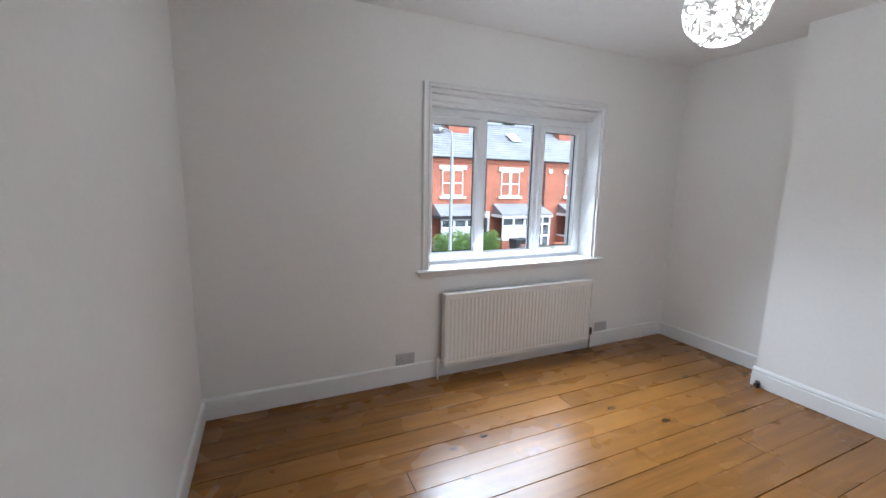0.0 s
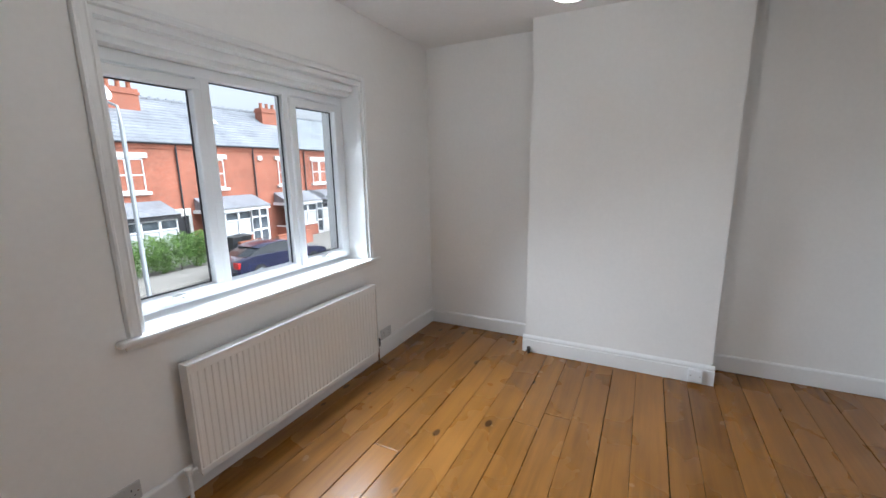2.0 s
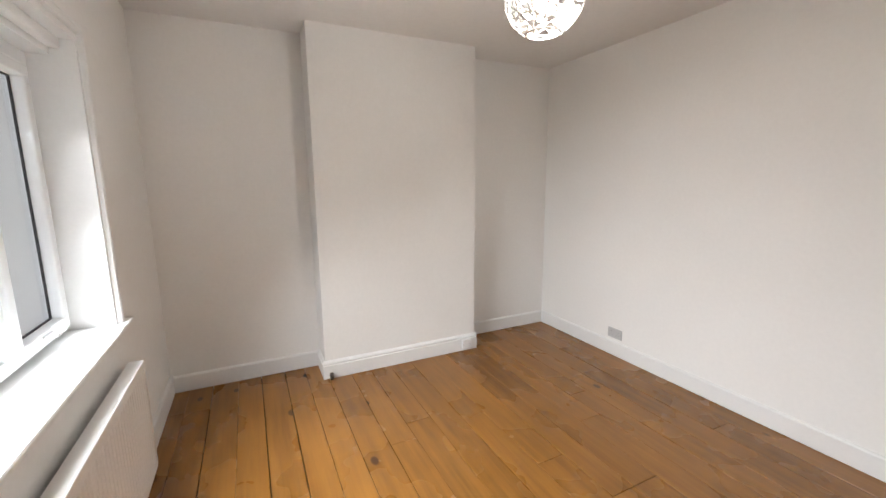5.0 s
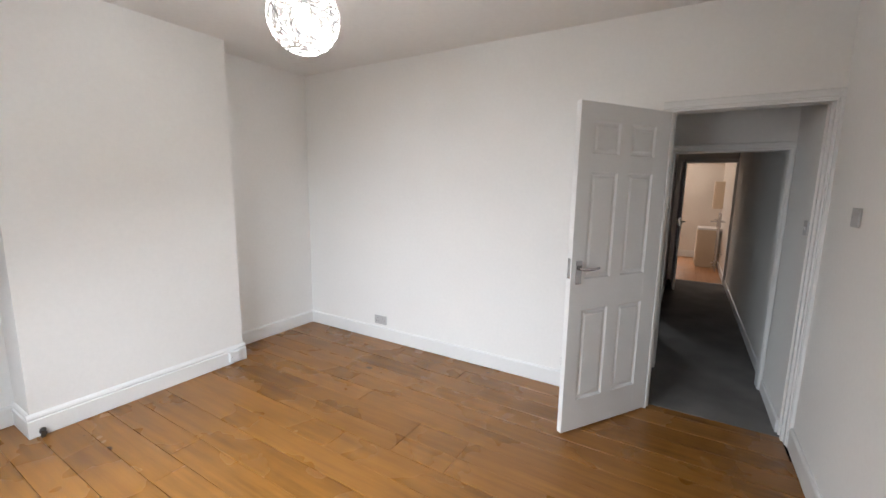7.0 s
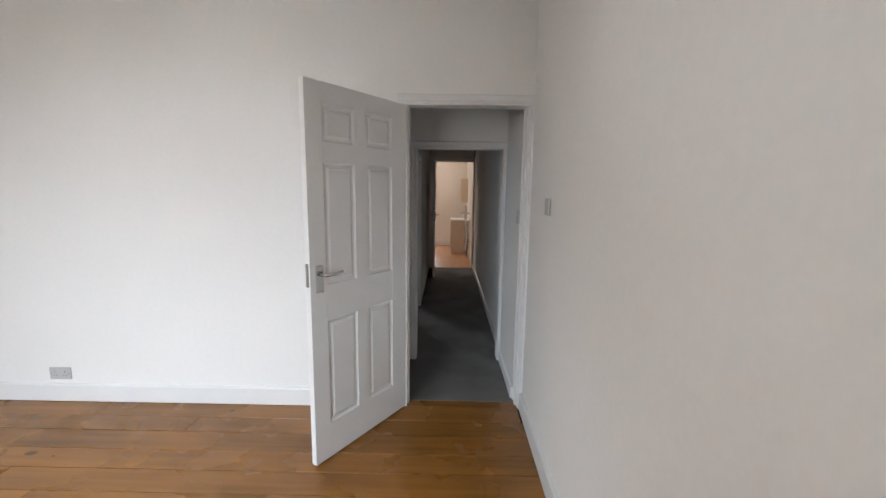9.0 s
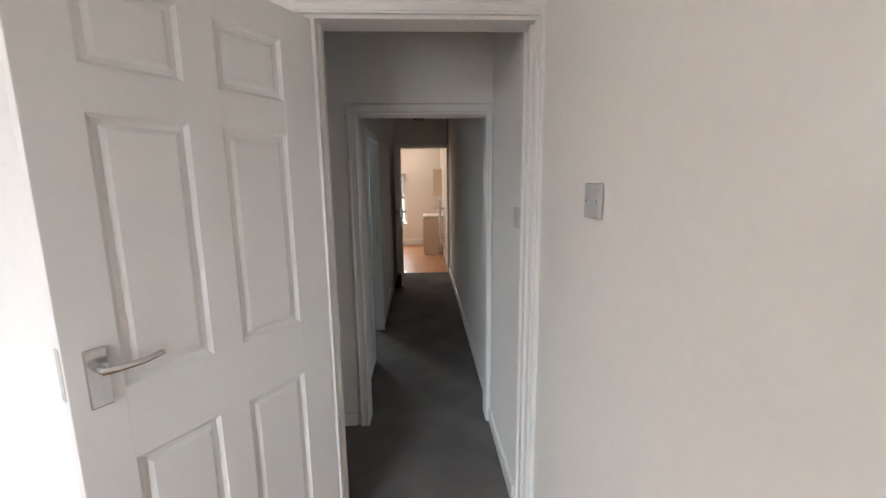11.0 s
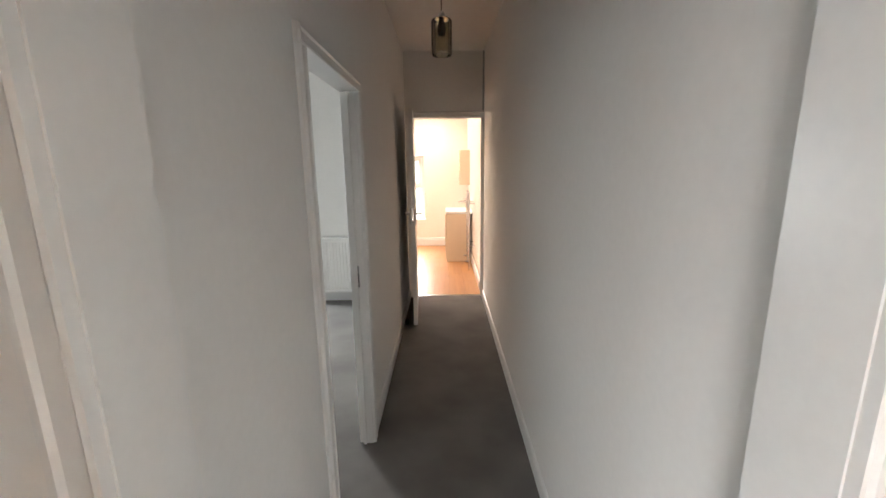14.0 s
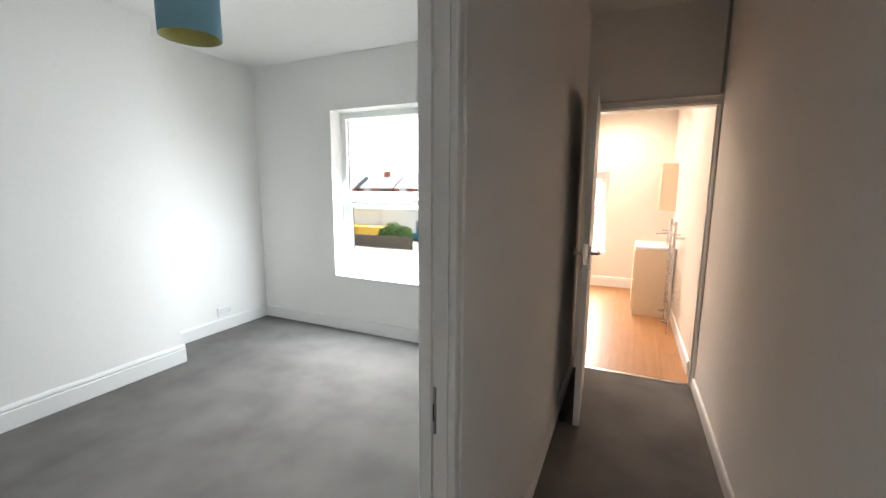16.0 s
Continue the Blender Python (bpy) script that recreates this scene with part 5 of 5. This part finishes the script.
for i, (x, w, y) in enumerate(((34, 7, -66), (42, 7, -67), (50, 8, -66), (58, 8, -68), (66, 8, -68))):
    root = empty("distant_house", pose(x, y, G), "distant red brick house with grey roof", "house", "distant houses")
    Build().box(-w / 2 + 0.1, -4, 0, w / 2 - 0.1, 4, 4.2).ob("wall", BRICK, root)
    b = Build()
    b.quad((-w / 2, 4.2, 4.1), (w / 2, 4.2, 4.1), (w / 2, 0, 6.4), (-w / 2, 0, 6.4))
    b.quad((-w / 2, -4.2, 4.1), (w / 2, -4.2, 4.1), (w / 2, 0, 6.4), (-w / 2, 0, 6.4))
    for s in (-1, 1):
        b.quad((s * w / 2, -4.2, 4.1), (s * w / 2, 4.2, 4.1), (s * w / 2, 0, 6.4))
    b.ob("roof", SLATE, root)
    for z in (0.9, 2.9):
        for k in (-1, 1):
            Build().box(k * w / 4 - 0.7, 3.95, z, k * w / 4 + 0.7, 4.06, z + 1.1).ob("window", UPVC if k > 0 else FARGLASS, root)
    Build().box(-0.5, -0.4, 5.9, 0.5, 0.4, 7.2).ob("chimney", BRICK, root)
for i, (x, y) in enumerate(((30, -60), (26, -58), (70, -80), (55, -85))):
    bare_tree(x, y, 6.5, 40 + i, True)

# ---- floor boards ----
rnd = random.Random(8)
floor = structure(Build().box(-0.06, -0.085, -0.09, XE, Y1, -0.024).ob("floor", GAP), "varnished honey-coloured pine floorboards with knots and dark gaps", "wood floor")


def board_mesh(x0, x1, y0, y1, top, name="floorboard", material=None):
    b = Build().box(x0, y0, top - 0.022, x1, y1, top, 0.002)
    return b.ob(name, material or PINE, floor)


y = -0.085
widths = [0.158, 0.172, 0.165, 0.180, 0.160, 0.168, 0.175, 0.162]
i = 0
while y < Y1 - 0.01:
    w = min(widths[i % 8] + rnd.uniform(-0.008, 0.008), Y1 - y)
    if Y1 - (y + w) < 0.06:
        w = Y1 - y
    gap = rnd.choice((0.0015, 0.002, 0.0035, 0.005))
    xl = -0.05 if y > 0 else DX0
    xr = XE
    if y < 0.0:
        xr, w = DX1, -y
    cuts = [xl]
    if xr > 2 and rnd.random() < 0.6:
        cuts.append(rnd.uniform(1.0, 3.2))
    if i in (7, 8):
        cuts = [xl, 1.62, 1.98]
    cuts.append(xr)
    for c0, c1 in zip(cuts, cuts[1:]):
        board_mesh(c0, c1 - 0.0025, y, y + w - gap, rnd.uniform(-0.0025, 0.0))
    y += w
    i += 1
# bathroom laminate
lam = structure(Build().box(HW, -7.885, -0.09, 2.1, FY - 0.05, -0.012).ob("floor_bathroom", GAP), "warm oak-look laminate floor in the bathroom", "laminate floor")
x = HW + 0.004
r = 0
while x < 2.09:
    x1 = min(x + 0.19, 2.1)
    ys = [FY - 0.05, -5.52 - 0.37 * (r % 3), -6.82 - 0.3 * (r % 2), -7.885]
    for a0, a1 in zip(ys, ys[1:]):
        Build().box(x, a1 + 0.001, -0.012, x1 - 0.001, a0, -0.002, 0.001).ob("laminate_plank", LAMINATE, lam)
    x = x1
    r += 1
structure(Build().box(FX0, FY - 0.065, 0.0, FX1, FY - 0.03, 0.006, 0.002).ob("threshold_bar", CHROME), "thin metal threshold bar at the bathroom", "threshold")
